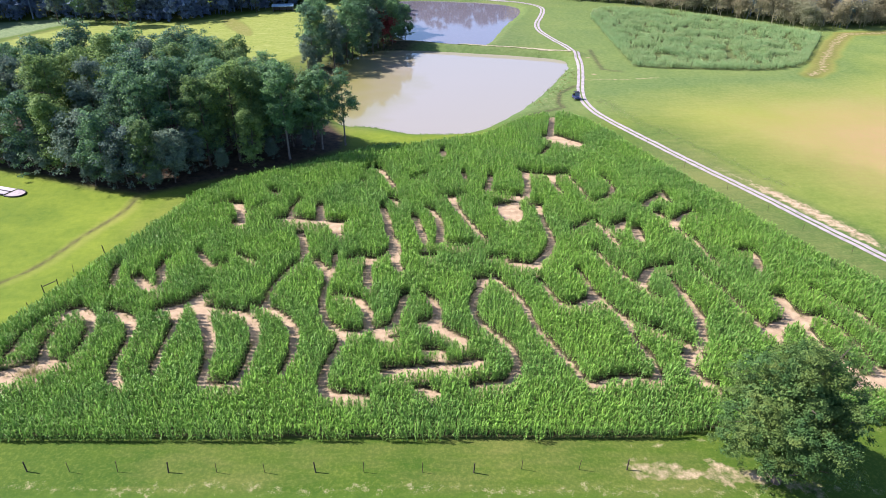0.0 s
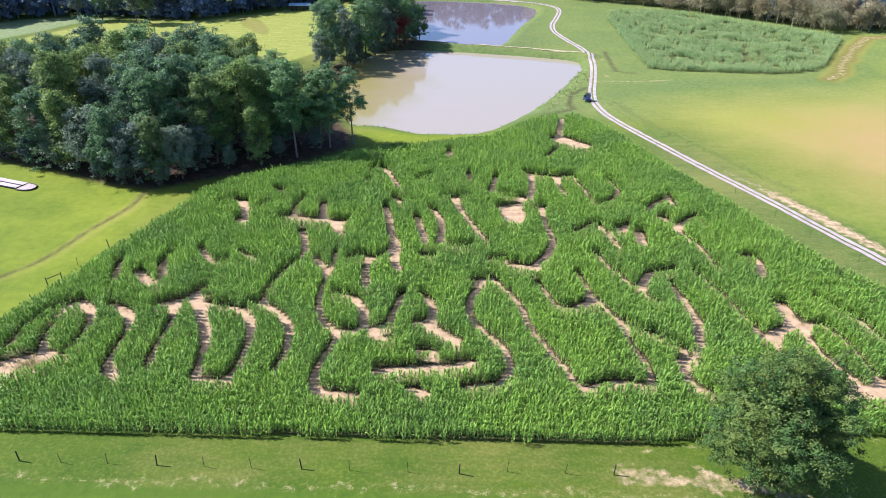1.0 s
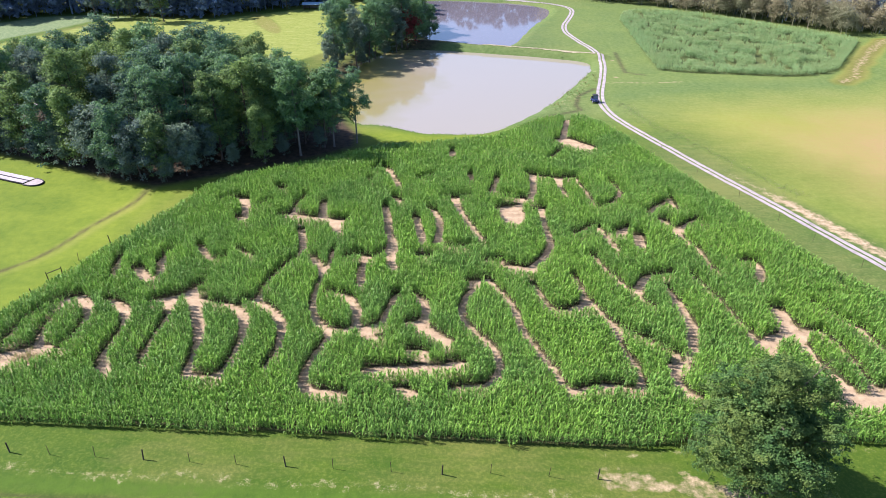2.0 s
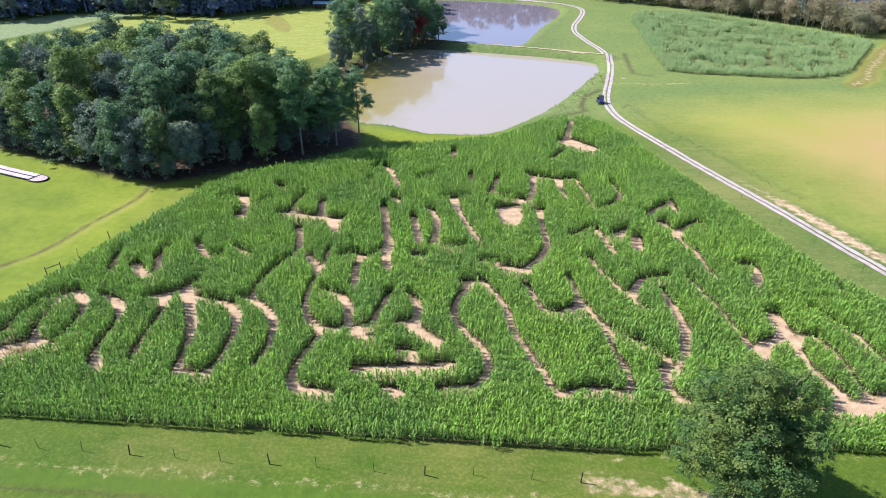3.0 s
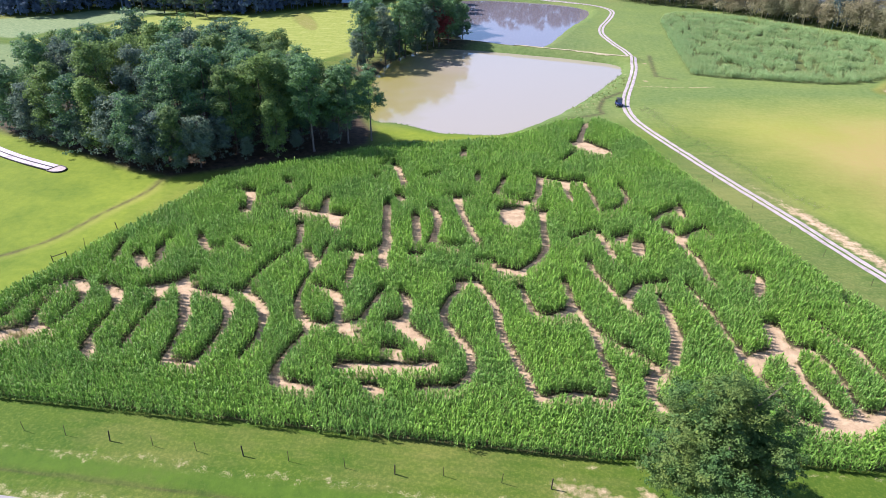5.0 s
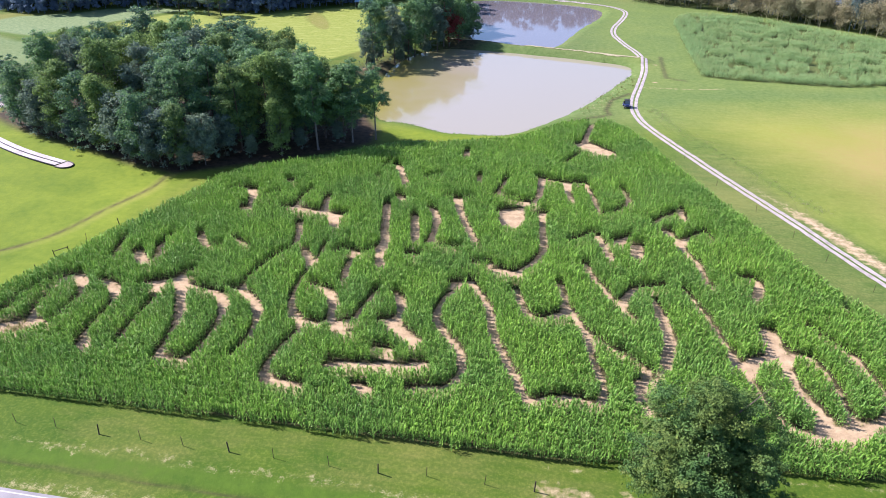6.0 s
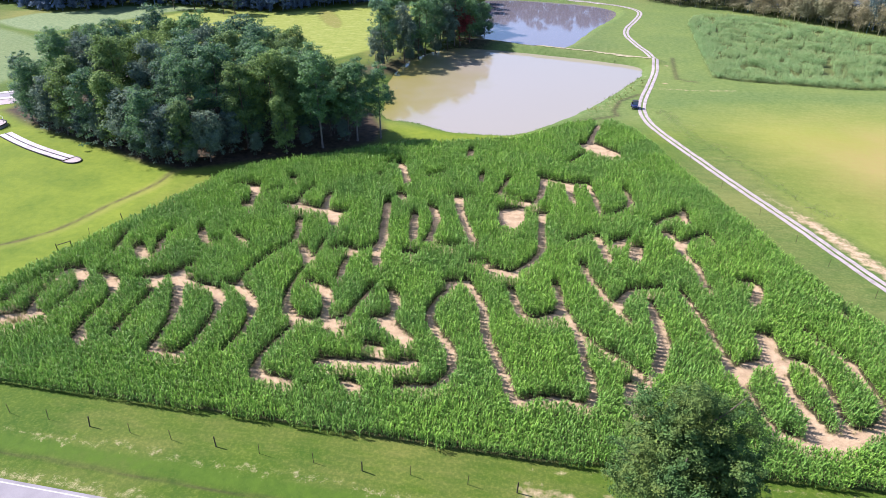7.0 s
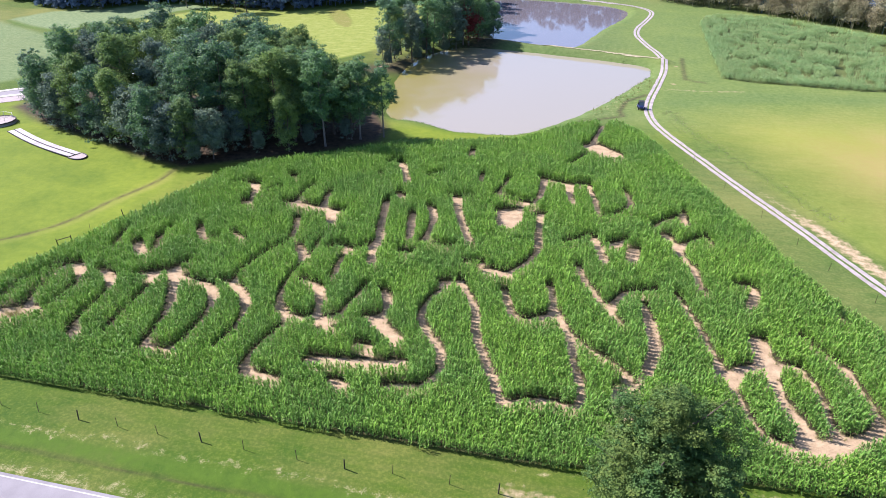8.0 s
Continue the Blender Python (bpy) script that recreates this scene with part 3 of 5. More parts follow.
def build_ground():
    xs = np.unique(np.r_[stations(-168.0, 126.0, 1.5, (-2600, 2600)), np.arange(-60, 54.1, 0.5)])
    ys = np.r_[-np.geomspace(2600, 10, 30), np.arange(0, 28, 2.5), np.arange(28, 36, 0.22), np.arange(36, 116, 0.5), np.arange(116.5, 250, 1.0), 250 + np.geomspace(2, 2500, 40)]
    gx, gy = np.meshgrid(xs, ys)
    pts = np.c_[gx.ravel(), gy.ravel()]
    n = len(pts)
    z, field = height(pts), within(pts, FIELD)
    zone = {}
    # in the far field this dark soil paints the shadowed gaps
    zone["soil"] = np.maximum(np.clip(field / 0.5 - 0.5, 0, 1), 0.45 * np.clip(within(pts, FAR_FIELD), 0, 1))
    bare = np.zeros(n)
    near = field > -3
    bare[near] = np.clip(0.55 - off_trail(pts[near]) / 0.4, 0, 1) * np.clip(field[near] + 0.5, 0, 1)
    worn = far_from(pts, [(14.6, 35.5), (17.4, 35.2), (22.5, 35.2), (27.0, 33.8)]) + 0.9 * wobble(pts, 0.45, 15.0) + 0.5 * wobble(pts, 1.3, 16.0)
    bare = np.maximum(bare, np.clip(0.78 - worn / 1.9, 0, 0.46))
    lane_way = far_from(pts, [(80, 146), (84.5, 151), (89, 160), (95, 168.5), (101, 178), (108, 187), (120, 189), (160, 192)]) + 0.8 * wobble(pts, 0.2, 41.0)
    bare = np.maximum(bare, np.clip(0.6 - lane_way / 4.2, 0, 0.42))
    for spot in ((32.5, 146.5), (34.0, 161.5), (-29.6, 149.5), (-30.6, 147.0)):
        bare = np.maximum(bare, np.clip(0.7 - np.hypot(*(pts - spot).T) / 2.0, 0, 0.7))
    bank = far_from(pts, TRACK[-60:] + (2.1, 0.9)) + 0.5 * wobble(pts, 0.3, 21.0)
    bare = np.maximum(bare, np.clip(0.80 - bank / 2.6, 0, 0.58) * np.clip((93 - pts[:, 1]) / 8, 0, 1) * np.clip((pts[:, 1] - 66) / 6, 0.3, 1))
    zone["bare"] = bare
    zone["lush"] = np.clip((-30 - pts[:, 0]) / 12, 0, 1) * np.clip((112 - pts[:, 1]) / 8, 0, 1) * np.clip((pts[:, 1] - 38) / 8, 0, 1) + 1.0 * np.clip(1.3 - np.hypot(pts[:, 0] + 5, (pts[:, 1] - 107) * 2) / 18, 0, 1) + np.clip((pts[:, 0] - 85) / 20, 0, 1)
    zone["lush"] += 0.6 * np.clip((pts[:, 0] - 16) / 12, 0, 1) * np.clip((pts[:, 1] - 100) / 20, 0, 1) * np.clip((250 - pts[:, 1]) / 20, 0, 1)
    zone["lush"] += 0.75 * np.clip((far_from(pts, TRACK) - 2) / 3, 0, 1) * np.clip((within(pts, HAY) + 4) / 4, 0, 1) * np.clip((110 - pts[:, 1]) / 20, 0, 1)
    zone["lush"] = np.clip(zone["lush"], 0, 1)
    zone["hay"] = np.clip(within(pts, HAY) / 24 + 0.10, 0, 1)
    zone["hay"] = np.maximum(zone["hay"], 0.38 * np.clip(1.5 - far_from(pts, DITCH) / 1.0, 0, 1))
    zone["hay"] = np.maximum(zone["hay"], 0.8 * (np.hypot((pts[:, 0] + 60 + 0.52 * (pts[:, 1] - 199)) / 3.0, (pts[:, 1] - 199) / 14) < 1))
    zone["hay"] = np.maximum(zone["hay"], np.clip(2.2 - lane_way / 1.6, 0, 1))
    zone["stubble"] = np.clip(1.3 - np.hypot((pts[:, 0] - 78) / 24, (pts[:, 1] - 100) / 26), 0, 1)
    zone["soy"] = np.clip(within(pts, SOY) / 1.2, 0, 1) * np.where(np.hypot((pts[:, 0] + 60 + 0.52 * (pts[:, 1] - 199)) / 3.0, (pts[:, 1] - 199) / 14) > 1, 1, 0.15)
    zone["pale"] = np.maximum(np.clip(within(pts, PALE) / 1.2, 0, 1), 0.7 * np.clip(within(pts, MEADOW) / 2, 0, 1))
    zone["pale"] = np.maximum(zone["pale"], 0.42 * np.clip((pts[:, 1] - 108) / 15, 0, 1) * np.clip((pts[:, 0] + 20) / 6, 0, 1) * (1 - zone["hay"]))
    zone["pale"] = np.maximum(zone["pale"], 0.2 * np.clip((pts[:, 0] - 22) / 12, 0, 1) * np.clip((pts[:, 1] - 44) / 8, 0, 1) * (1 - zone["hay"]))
    zone["litter"] = np.clip(within(pts, WOODS) / 2.0 + 0.35, 0, 1)
    zone["litter"] = np.maximum(zone["litter"], 0.45 * np.clip(2.0 - lane_way / 1.5, 0, 1))
    zone["litter"] = np.maximum(zone["litter"], 0.30 * (np.hypot((pts[:, 0] + 60 + 0.52 * (pts[:, 1] - 199)) / 3.0, (pts[:, 1] - 199) / 14) < 1))
    zone["litter"] = np.maximum(zone["litter"], 0.75 * np.clip(1.1 - (far_from(pts, DITCH + (-0.3, 0.4)) + 0.25 * wobble(pts, 0.6, 31.0)) / 0.5, 0, 1))
    drain = [(26.8, 137.6), (23.0, 132.7), (21.8, 126.3), (22.4, 123.5), (18.0, 120.4), (15.2, 118.4)]
    zone["litter"] = np.maximum(zone["litter"], 0.75 * np.clip(1.2 - far_from(pts, drain) / 0.6, 0, 1))
    zone["litter"] = np.maximum(zone["litter"], 0.6 * np.clip(1.2 - far_from(pts, [(35.8, 169), (35.4, 160), (35.2, 150.5), (39, 149)]) / 0.7, 0, 1))
    zone["litter"] = np.maximum(zone["litter"], 0.6 * np.clip(1 - np.abs(pts[:, 1] - 31.6 - 0.1 * wobble(pts, 0.3, 6.0)) / 0.2, 0, 1))
    west = far_from(pts, [(-36, 141), (-27, 147), (-22, 158), (-13, 172), (-8, 182), (-22, 205), (-26, 240)])
    zone["litter"] = np.maximum(zone["litter"], np.clip(1.2 - west / 6, 0, 0.85))
    y = pts[:, 1]
    dry = 0.46 * np.clip(1 - np.abs(y - 33.6 - 0.5 * wobble(pts, 0.15, 2.0)) / 1.3, 0, 1) * (np.abs(pts[:, 0]) < 300)
    dry = np.maximum(dry, 0.58 * np.clip(1 - np.abs(y - 29.85) / 0.8, 0, 1))
    dry = np.maximum(dry, 0.32 * np.clip(1 - worn / 3.5, 0, 1))
    east = far_from(pts, TRACK[20:] + (2.0, 0.7))
    dry = np.maximum(dry, 0.6 * np.clip(1.1 - east / 1.5, 0, 1) * np.clip((100 - y) / 8, 0, 1))
    dry = np.maximum(dry, 0.35 * np.clip(1.2 - far_from(pts, [(18, 123), (24, 138), (28, 152)]) / 3, 0, 1))
    dry = np.maximum(dry, 0.7 * np.clip(1.2 - far_from(pts, [(29, 142), (38, 142.5), (46, 144)]) / 0.8, 0, 1))
    dry = np.maximum(dry, 0.55 * np.clip(1 - np.abs(field + 0.5) / 0.5, 0, 1) * (pts[:, 0] > 10))
    dry = np.maximum(dry, 0.40 * np.clip((31.2 - y) / 0.8, 0, 1) * (y > 20))
    dry = np.maximum(dry, 0.36 * (np.hypot((pts[:, 0] + 60 + 0.52 * (y - 199)) / 2.8, (y - 199) / 14) < 1))
    dam = far_from(pts, DAM)
    dry *= np.clip(dam / 2.5, 0.25, 1)
    zone["dry"] = dry
    rank = np.clip(1.6 - np.abs(y - 32.5) / 0.6, 0, 1) * (np.abs(pts[:, 0]) < 400)
    rank = np.maximum(rank, 0.7 * np.clip(1.2 - np.abs(within(pts, POND) + 1.5) / 2.5, 0, 1))
    rank = np.maximum(rank, 0.45 * np.clip(1.2 - far_from(pts, rounded([(30.6, 128), (33.5, 117.5), (37.0, 110), (43.5, 97.5), (48.0, 88)])) / 0.8, 0, 1))
    rank = np.maximum(rank, 0.55 * np.clip(1.2 - far_from(pts, [(33, 134), (50, 142), (78, 144)]) / 3.5, 0, 1))
    rank = np.maximum(rank, np.clip(1.3 - far_from(pts, [(-152, 171.5), (-137.5, 164.8), (-127.3, 161.8), (-122.7, 168.6), (-119.3, 176.6), (-113.5, 186.5), (-109.6, 195.8), (-101, 203.7)]) / 1.1, 0, 1))
    rank = np.maximum(rank, np.clip(1.4 - far_from(pts, DAM - (0, 2.8)) / 1.0, 0, 1) * (pts[:, 0] < 28))
    zone["rank"] = rank
    i = np.arange(len(ys) - 1)[:, None] * len(xs) + np.arange(len(xs) - 1)[None]
    faces = np.stack([i, i + 1, i + 1 + len(xs), i + len(xs)], -1).reshape(-1, 4)
    ob = sheet("ground", np.c_[pts, z], faces, GROUND, smooth=True)
    for name, values in zone.items():
        ob.data.attributes.new(name, "FLOAT", "POINT").data.foreach_set("value", values.astype(np.float32))
    return tagged(ob, "farmland of mown green grass, hay stubble and bare tan soil", "ground", kind="structure")


build_ground()


def filled(name, outline, z, material, label):
    bm = bmesh.new()
    way = np.roll(outline, -1, 0) - np.roll(outline, 1, 0)
    way /= np.hypot(*way.T)[:, None]
    turn = 1 if np.sum(outline[:, 0] * np.roll(outline[:, 1], -1) - outline[:, 1] * np.roll(outline[:, 0], -1)) > 0 else -1
    wide = outline + 1.6 * turn * np.c_[way[:, 1], -way[:, 0]]  # runs on under the banks
    bm.faces.new([bm.verts.new((x, y, z)) for x, y in wide[::turn]])
    return tagged(part(name, bm, material), label, "water", kind="structure")


filled("water", POND, -0.70, WATER, "still muddy olive-grey farm pond reflecting pale sky")
filled("water", FAR_POND, -0.70, FAR_WATER, "dark still pond mirroring trees and bright sky")


def ribbon(name, line, offsets, z, material, parent=None, rough=0.0, seed=1):
    """A strip along a line in plan, between two offsets to its right, with uneven edges."""
    line = np.asarray(line, float)
    step = np.r_[0, np.cumsum(np.hypot(*np.diff(line, axis=0).T))]
    at = np.arange(0, step[-1], 0.7 if rough else 3.0)
    p = np.c_[np.interp(at, step, line[:, 0]), np.interp(at, step, line[:, 1])]
    way = np.gradient(p, axis=0)
    way /= np.hypot(*way.T)[:, None]
    side = np.c_[way[:, 1], -way[:, 0]]
    rng = np.random.default_rng(seed)
    cols = [p + side * (o + rough * rng.normal(0, 0.5, len(p)))[:, None] for o in np.linspace(*offsets, 3)]
    n = len(p)
    verts = np.vstack([np.c_[c, height(c) + z + (0.02 if k == 1 else 0)] for k, c in enumerate(cols)])
    i = np.arange(n - 1)
    faces = np.vstack([np.c_[i + k * n, i + k * n + 1, i + (k + 1) * n + 1, i + (k + 1) * n] for k in (0, 1)])
    return sheet(name, verts, faces, material, parent, smooth=True)


track = empty("gravel_track", (0, 0, 0), label="pale gravel farm track with two worn wheel ruts", category="road", kind="structure")
for k, at in enumerate(((-0.76, -0.15), (0.15, 0.76))):
    ribbon("wheel_rut", TRACK, at, 0.045, GRAVEL, track, 0.05, k)

road = empty("road", (0, 0, 0), label="grey asphalt country road with white edge line", category="road", kind="structure")
bm = bmesh.new()
box(bm, (-300, 22.0, -0.6), (300, 29.42, -0.40), 0.03)
part("carriageway", bm, ASPHALT, road)
bm = bmesh.new()
box(bm, (-300, 29.05, -0.43), (300, 29.15, -0.396))
part("edge_line", bm, LINE, road, "white painted edge line")

STRAW = mottled("worn_straw_path", (0.15, 0.14, 0.07), (0.34, 0.31, 0.21), 1.2, 0.9, 0.2, 0.02)
dam_path = ribbon("dam_path", DAM + (0, 0.3), (-0.45, 0.45), 0.05, STRAW, None, 0.25, 5)
tagged(dam_path, "pale worn straw path along the top of the dam", "path", kind="structure")


# ---- corn ----
def corn_plant(rng, tall=1.42, leaves=10, steep=1.0):
    """One plant: faces with material numbers 0 leaf, 1 stalk, 2 tassel. Quads; -1 marks a triangle."""
    v, f, m = [], [], []
    lean = rng.normal(0, 0.05, 2)
    for k in range(3):
        a = 2 * math.pi * k / 3
        v.append((0.014 * math.cos(a), 0.014 * math.sin(a), 0.0))
    v.append((lean[0], lean[1], tall * 0.90))
    f += [(0, 1, 3, -1), (1, 2, 3, -1), (2, 0, 3, -1)]
    m += [1, 1, 1]
    face = rng.uniform(0, math.pi)
    for k in range(leaves):
        share = (k + 0.5) / leaves
        h = tall * (0.12 + 0.70 * share ** 0.85)
        a = face + math.pi * (k % 2) + rng.normal(0, 0.55)
        length = tall * (0.40 - 0.16 * abs(share - 0.45)) * rng.uniform(0.85, 1.15)
        rise, wide = steep * (rng.uniform(1.0, 1.45) + 0.35 * share), rng.uniform(0.034, 0.048)
        reach, droop = 0.80 - 0.30 * share, 1.15 - 0.50 * share
        c, s = math.cos(a), math.sin(a)
        bx, by = lean[0] * share, lean[1] * share
        base = len(v)
        for u, w in ((0.0, 0.6), (0.5, 1.0)):
            r, z = length * reach * (u - 0.1 * u * u), h + length * (rise * u - droop * u * u)
            dx, dy, dz = -s * wide * w, c * wide * w, rng.normal(0, 0.35) * wide * w
            v += [(bx + c * r - dx, by + s * r - dy, z - dz), (bx + c * r + dx, by + s * r + dy, z + dz)]
        r, z = length * reach * 0.95, h + length * (rise - droop) - rng.uniform(0, 0.08)
        v.append((bx + c * r, by + s * r, z))
        f += [(base, base + 1, base + 3, base + 2), (base + 2, base + 3, base + 4, -1)]
        m += [0, 0]
    for k in range(2):
        a = rng.uniform(0, 6.28)
        base = len(v)
        top = (lean[0], lean[1], tall * 0.86)
        v += [top, (top[0] + 0.02, top[1], top[2] + 0.05), (top[0] + 0.07 * math.cos(a), top[1] + 0.07 * math.sin(a), tall * 0.98)]
        f.append((base, base + 1, base + 2, -1))
        m.append(2)
    return np.array(v), np.array(f), np.array(m)


def plant_corn(name, spots, sizes, kinds, rng, label, leaf_mat):
    """A stand of corn as one object: each spot gets one of the kinds, turned and scaled."""
    verts, faces, mats, at = [], [], [], 0
    pick = rng.integers(0, len(kinds), len(spots))
    for k, (v, f, m) in enumerate(kinds):
        here = np.flatnonzero(pick == k)
        if not len(here):
            continue
        a = rng.uniform(0, 2 * math.pi, len(here))
        s = sizes[here]
        wide = s * rng.uniform(0.9, 1.1, len(here))
        c, sn = np.cos(a) * wide, np.sin(a) * wide
        x = c[:, None] * v[None, :, 0] - sn[:, None] * v[None, :, 1] + spots[here, 0, None]
        y = sn[:, None] * v[None, :, 0] + c[:, None] * v[None, :, 1] + spots[here, 1, None]
        z = s[:, None] * v[None, :, 2] + height(spots[here])[:, None] - 0.01
        verts.append(np.stack([x, y, z], -1).reshape(-1, 3))
        step = (np.arange(len(here)) * len(v) + at)[:, None, None]
        faces.append(np.where(f[None] >= 0, f[None] + step, -1).reshape(-1, 4))
        mats.append(np.tile(m, len(here)))
        at += len(here) * len(v)
    ob = sheet(name, np.vstack(verts), np.vstack(faces), [leaf_mat, STALK, TASSEL])
    ob.data.polygons.foreach_set("material_index", np.concatenate(mats).astype(np.int32))
    return tagged(ob, label, "corn", kind="stuff")


ROW = 0.54  # between drilled rows
FIRST_ROW = 38.25


def build_maze():
    rng = np.random.default_rng(11)
    rows = np.arange(FIRST_ROW, 118, ROW)
    along = np.arange(-46, 55, 0.165)
    spots = np.vstack([np.c_[along + rng.uniform(0, 0.16), np.full(len(along), y)] for y in rows])
    spots += rng.normal(0, (0.04, 0.05), spots.shape)
    # stray plants thicken the cut edges of the paths
    stray = np.c_[rng.uniform(-46, 54, 60000), rng.uniform(38.4, 115, 60000)]
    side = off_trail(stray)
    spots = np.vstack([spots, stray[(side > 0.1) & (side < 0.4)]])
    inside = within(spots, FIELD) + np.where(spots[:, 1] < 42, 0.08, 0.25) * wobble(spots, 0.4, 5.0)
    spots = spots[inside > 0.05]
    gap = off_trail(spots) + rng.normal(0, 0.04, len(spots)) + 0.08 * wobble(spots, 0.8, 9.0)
    keep = (gap > 0.05) & (rng.random(len(spots)) > 0.02)
    spots, gap = spots[keep], gap[keep]
    sizes = 1.0 + 0.06 * wobble(spots, 0.07, 1.0) + 0.05 * wobble(spots, 0.5, 2.0) + rng.normal(0, 0.07, len(spots)) + 0.08 * wobble(spots, 0.9, 12.0) + 0.16 * wobble(spots, 1.7, 22.0)
    drill = rng.uniform(0.95, 1.05, len(rows))
    sizes *= drill[np.clip(np.round((spots[:, 1] - FIRST_ROW) / ROW).astype(int), 0, len(rows) - 1)]
    # plants beside a path or at the field's rim stay lower
    sizes *= 0.88 + 0.12 * np.clip(within(spots, FIELD) / 1.0, 0, 1)
    sizes *= 0.90 + 0.10 * np.clip(gap / 0.7, 0, 1)
    kinds = [corn_plant(rng) for _ in range(16)]
    plant_corn("corn_maze", spots, sizes, kinds, rng, "tall green standing corn with winding maze paths cut through", CORN)


def build_far_corn():
    rng = np.random.default_rng(12)
    spots = np.c_[rng.uniform(38, 104, 44000), rng.uniform(145, 231, 44000)]
    rim = within(spots, FAR_FIELD)
    spots, rim = spots[rim > 0.3], rim[rim > 0.3]
    clear = np.minimum(np.abs(wobble(spots, 0.10, 4.0)), np.abs(wobble(spots + (0, 0.3), 0.16, 14.0)))
    keep = (clear > 0.065) | (rim < 2)
    spots = spots[keep]
    sizes = 1.05 + 0.15 * wobble(spots, 0.12, 3.0) + 0.75 * wobble(spots * (0.6, 1), 0.36, 6.0) * np.clip((rim[keep] - 2) / 5, 0.15, 1) + rng.normal(0, 0.05, len(spots))
    sizes = np.maximum(sizes, 0.5)
    kinds = [corn_plant(rng, 1.4, 7, 0.7) for _ in range(8)]
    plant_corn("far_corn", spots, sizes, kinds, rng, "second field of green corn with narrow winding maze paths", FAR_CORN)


build_maze()
build_far_corn()


# ---- trees ----
def limb_mesh(rng, tall, radius, crown_base, girth, limbs=9):
    """Trunk and limbs of a tree, and the limbs' ends."""
    bm = bmesh.new()
    ends = []
    bend = rng.normal(0, 0.03 * tall, 2)
    at = [Vector((0, 0, -0.3)), Vector((bend[0] * 0.3, bend[1] * 0.3, tall * 0.3)), Vector((bend[0] * 0.7, bend[1] * 0.7, tall * 0.6)), Vector((bend[0], bend[1], tall * 0.93))]
    for k, (a, b) in enumerate(zip(at[:-1], at[1:])):
        tube(bm, a, b, girth * (1, 0.72, 0.42)[k], girth * (0.72, 0.42, 0.08)[k], 7)
    tube(bm, (0, 0, -0.3), (0, 0, 0.5), girth * 1.5, girth, 7)
    for k in range(limbs):
        h = crown_base + (tall * 0.85 - crown_base) * (k + 0.3) / limbs
        share = h / tall
        j = min(2, int(share / 0.33))
        u = (h - at[j].z) / (at[j + 1].z - at[j].z)
        foot = at[j].lerp(at[j + 1], min(max(u, 0), 1))
        a = k * 2.4 + rng.uniform(-0.4, 0.4)
        reach = radius * (1.05 - 0.6 * max(0, (share - 0.4) / 0.6)) * rng.uniform(0.65, 0.95)
        tip = foot + Vector((math.cos(a) * reach, math.sin(a) * reach, reach * rng.uniform(0.25, 0.7)))
        elbow = foot.lerp(tip, 0.5) - Vector((0, 0, 0.08 * reach))
        tube(bm, foot, elbow, girth * 0.30, girth * 0.18, 5)
        tube(bm, elbow, tip, girth * 0.18, girth * 0.04, 5)
        ends.append(tip)
        for _ in range(2):
            t2 = elbow + Vector(rng.normal(0, 0.4 * reach, 3))
            tube(bm, elbow, t2, girth * 0.10, girth * 0.02, 4)
            ends.append(t2)
    return bm, ends


def crown_leaves(rng, ends, centre, radii, clumps, per, leaf, spread, lobes=22, lobe=0.36, single=False):
    """Leaves as folded diamonds, in clumps on the lobes of an uneven crown. Returns verts and faces."""
    centre, radii = np.array(centre, float), np.array(radii, float)
    d = rng.normal(0, 1, (lobes, 3))
    d /= np.linalg.norm(d, axis=1)[:, None]
    d[:, 2] = np.where(d[:, 2] < -0.85, -d[:, 2], d[:, 2])
    hearts = centre + d * radii * rng.uniform(0.50, 0.86, lobes)[:, None] * (1, 1, 1.02)
    wide = radii[0] * lobe * rng.uniform(0.6, 1.3, lobes)
    which = rng.choice(lobes, clumps, p=wide ** 2 / np.sum(wide ** 2))
    n = rng.normal(0, 1, (clumps, 3))
    n[:, 2] += 0.35
    n /= np.linalg.norm(n, axis=1)[:, None]
    heads = hearts[which] + n * (wide[which] * rng.uniform(0.55, 1.05, clumps))[:, None]
    if len(ends):
        heads = np.vstack([heads, np.array([tuple(e) for e in ends])])
        which = np.r_[which, rng.integers(0, lobes, len(ends))]
    count = len(heads) * per
    size = rng.uniform(0.6, 1.4, len(heads)).repeat(per)
    off = rng.normal(0, 1, (count, 3)) * (spread * size)[:, None] * (1, 1, 0.6)
    p = heads.repeat(per, 0) + off
    out = p - hearts[which].repeat(per, 0)
    out /= np.linalg.norm(out, axis=1)[:, None] + 1e-6
    nrm = out * 0.8 + np.array((0, 0, 0.35)) + rng.normal(0, 0.5, (count, 3))
    nrm /= np.linalg.norm(nrm, axis=1)[:, None]
    t = np.cross(nrm, rng.normal(0, 1, (count, 3)))
    t /= np.linalg.norm(t, axis=1)[:, None]
    b = np.cross(nrm, t)
    ln = (leaf * rng.uniform(0.7, 1.3, count))[:, None]
    if single:
        v = np.stack([p - t * ln, p + b * ln * 0.7 + t * ln * 0.5, p - b * ln * 0.5 + t * ln * 0.7], 1).reshape(-1, 3)
        return v, np.c_[np.arange(count * 3).reshape(-1, 3), np.full(count, -1)]
    v = np.stack([p - t * ln, p + b * ln * 0.55 + nrm * ln * 0.15, p + t * ln, p - b * ln * 0.55 + nrm * ln * 0.15], 1).reshape(-1, 3)
    i = np.arange(count) * 4
    return v, np.c_[i, i + 1, i + 2, i + 3]


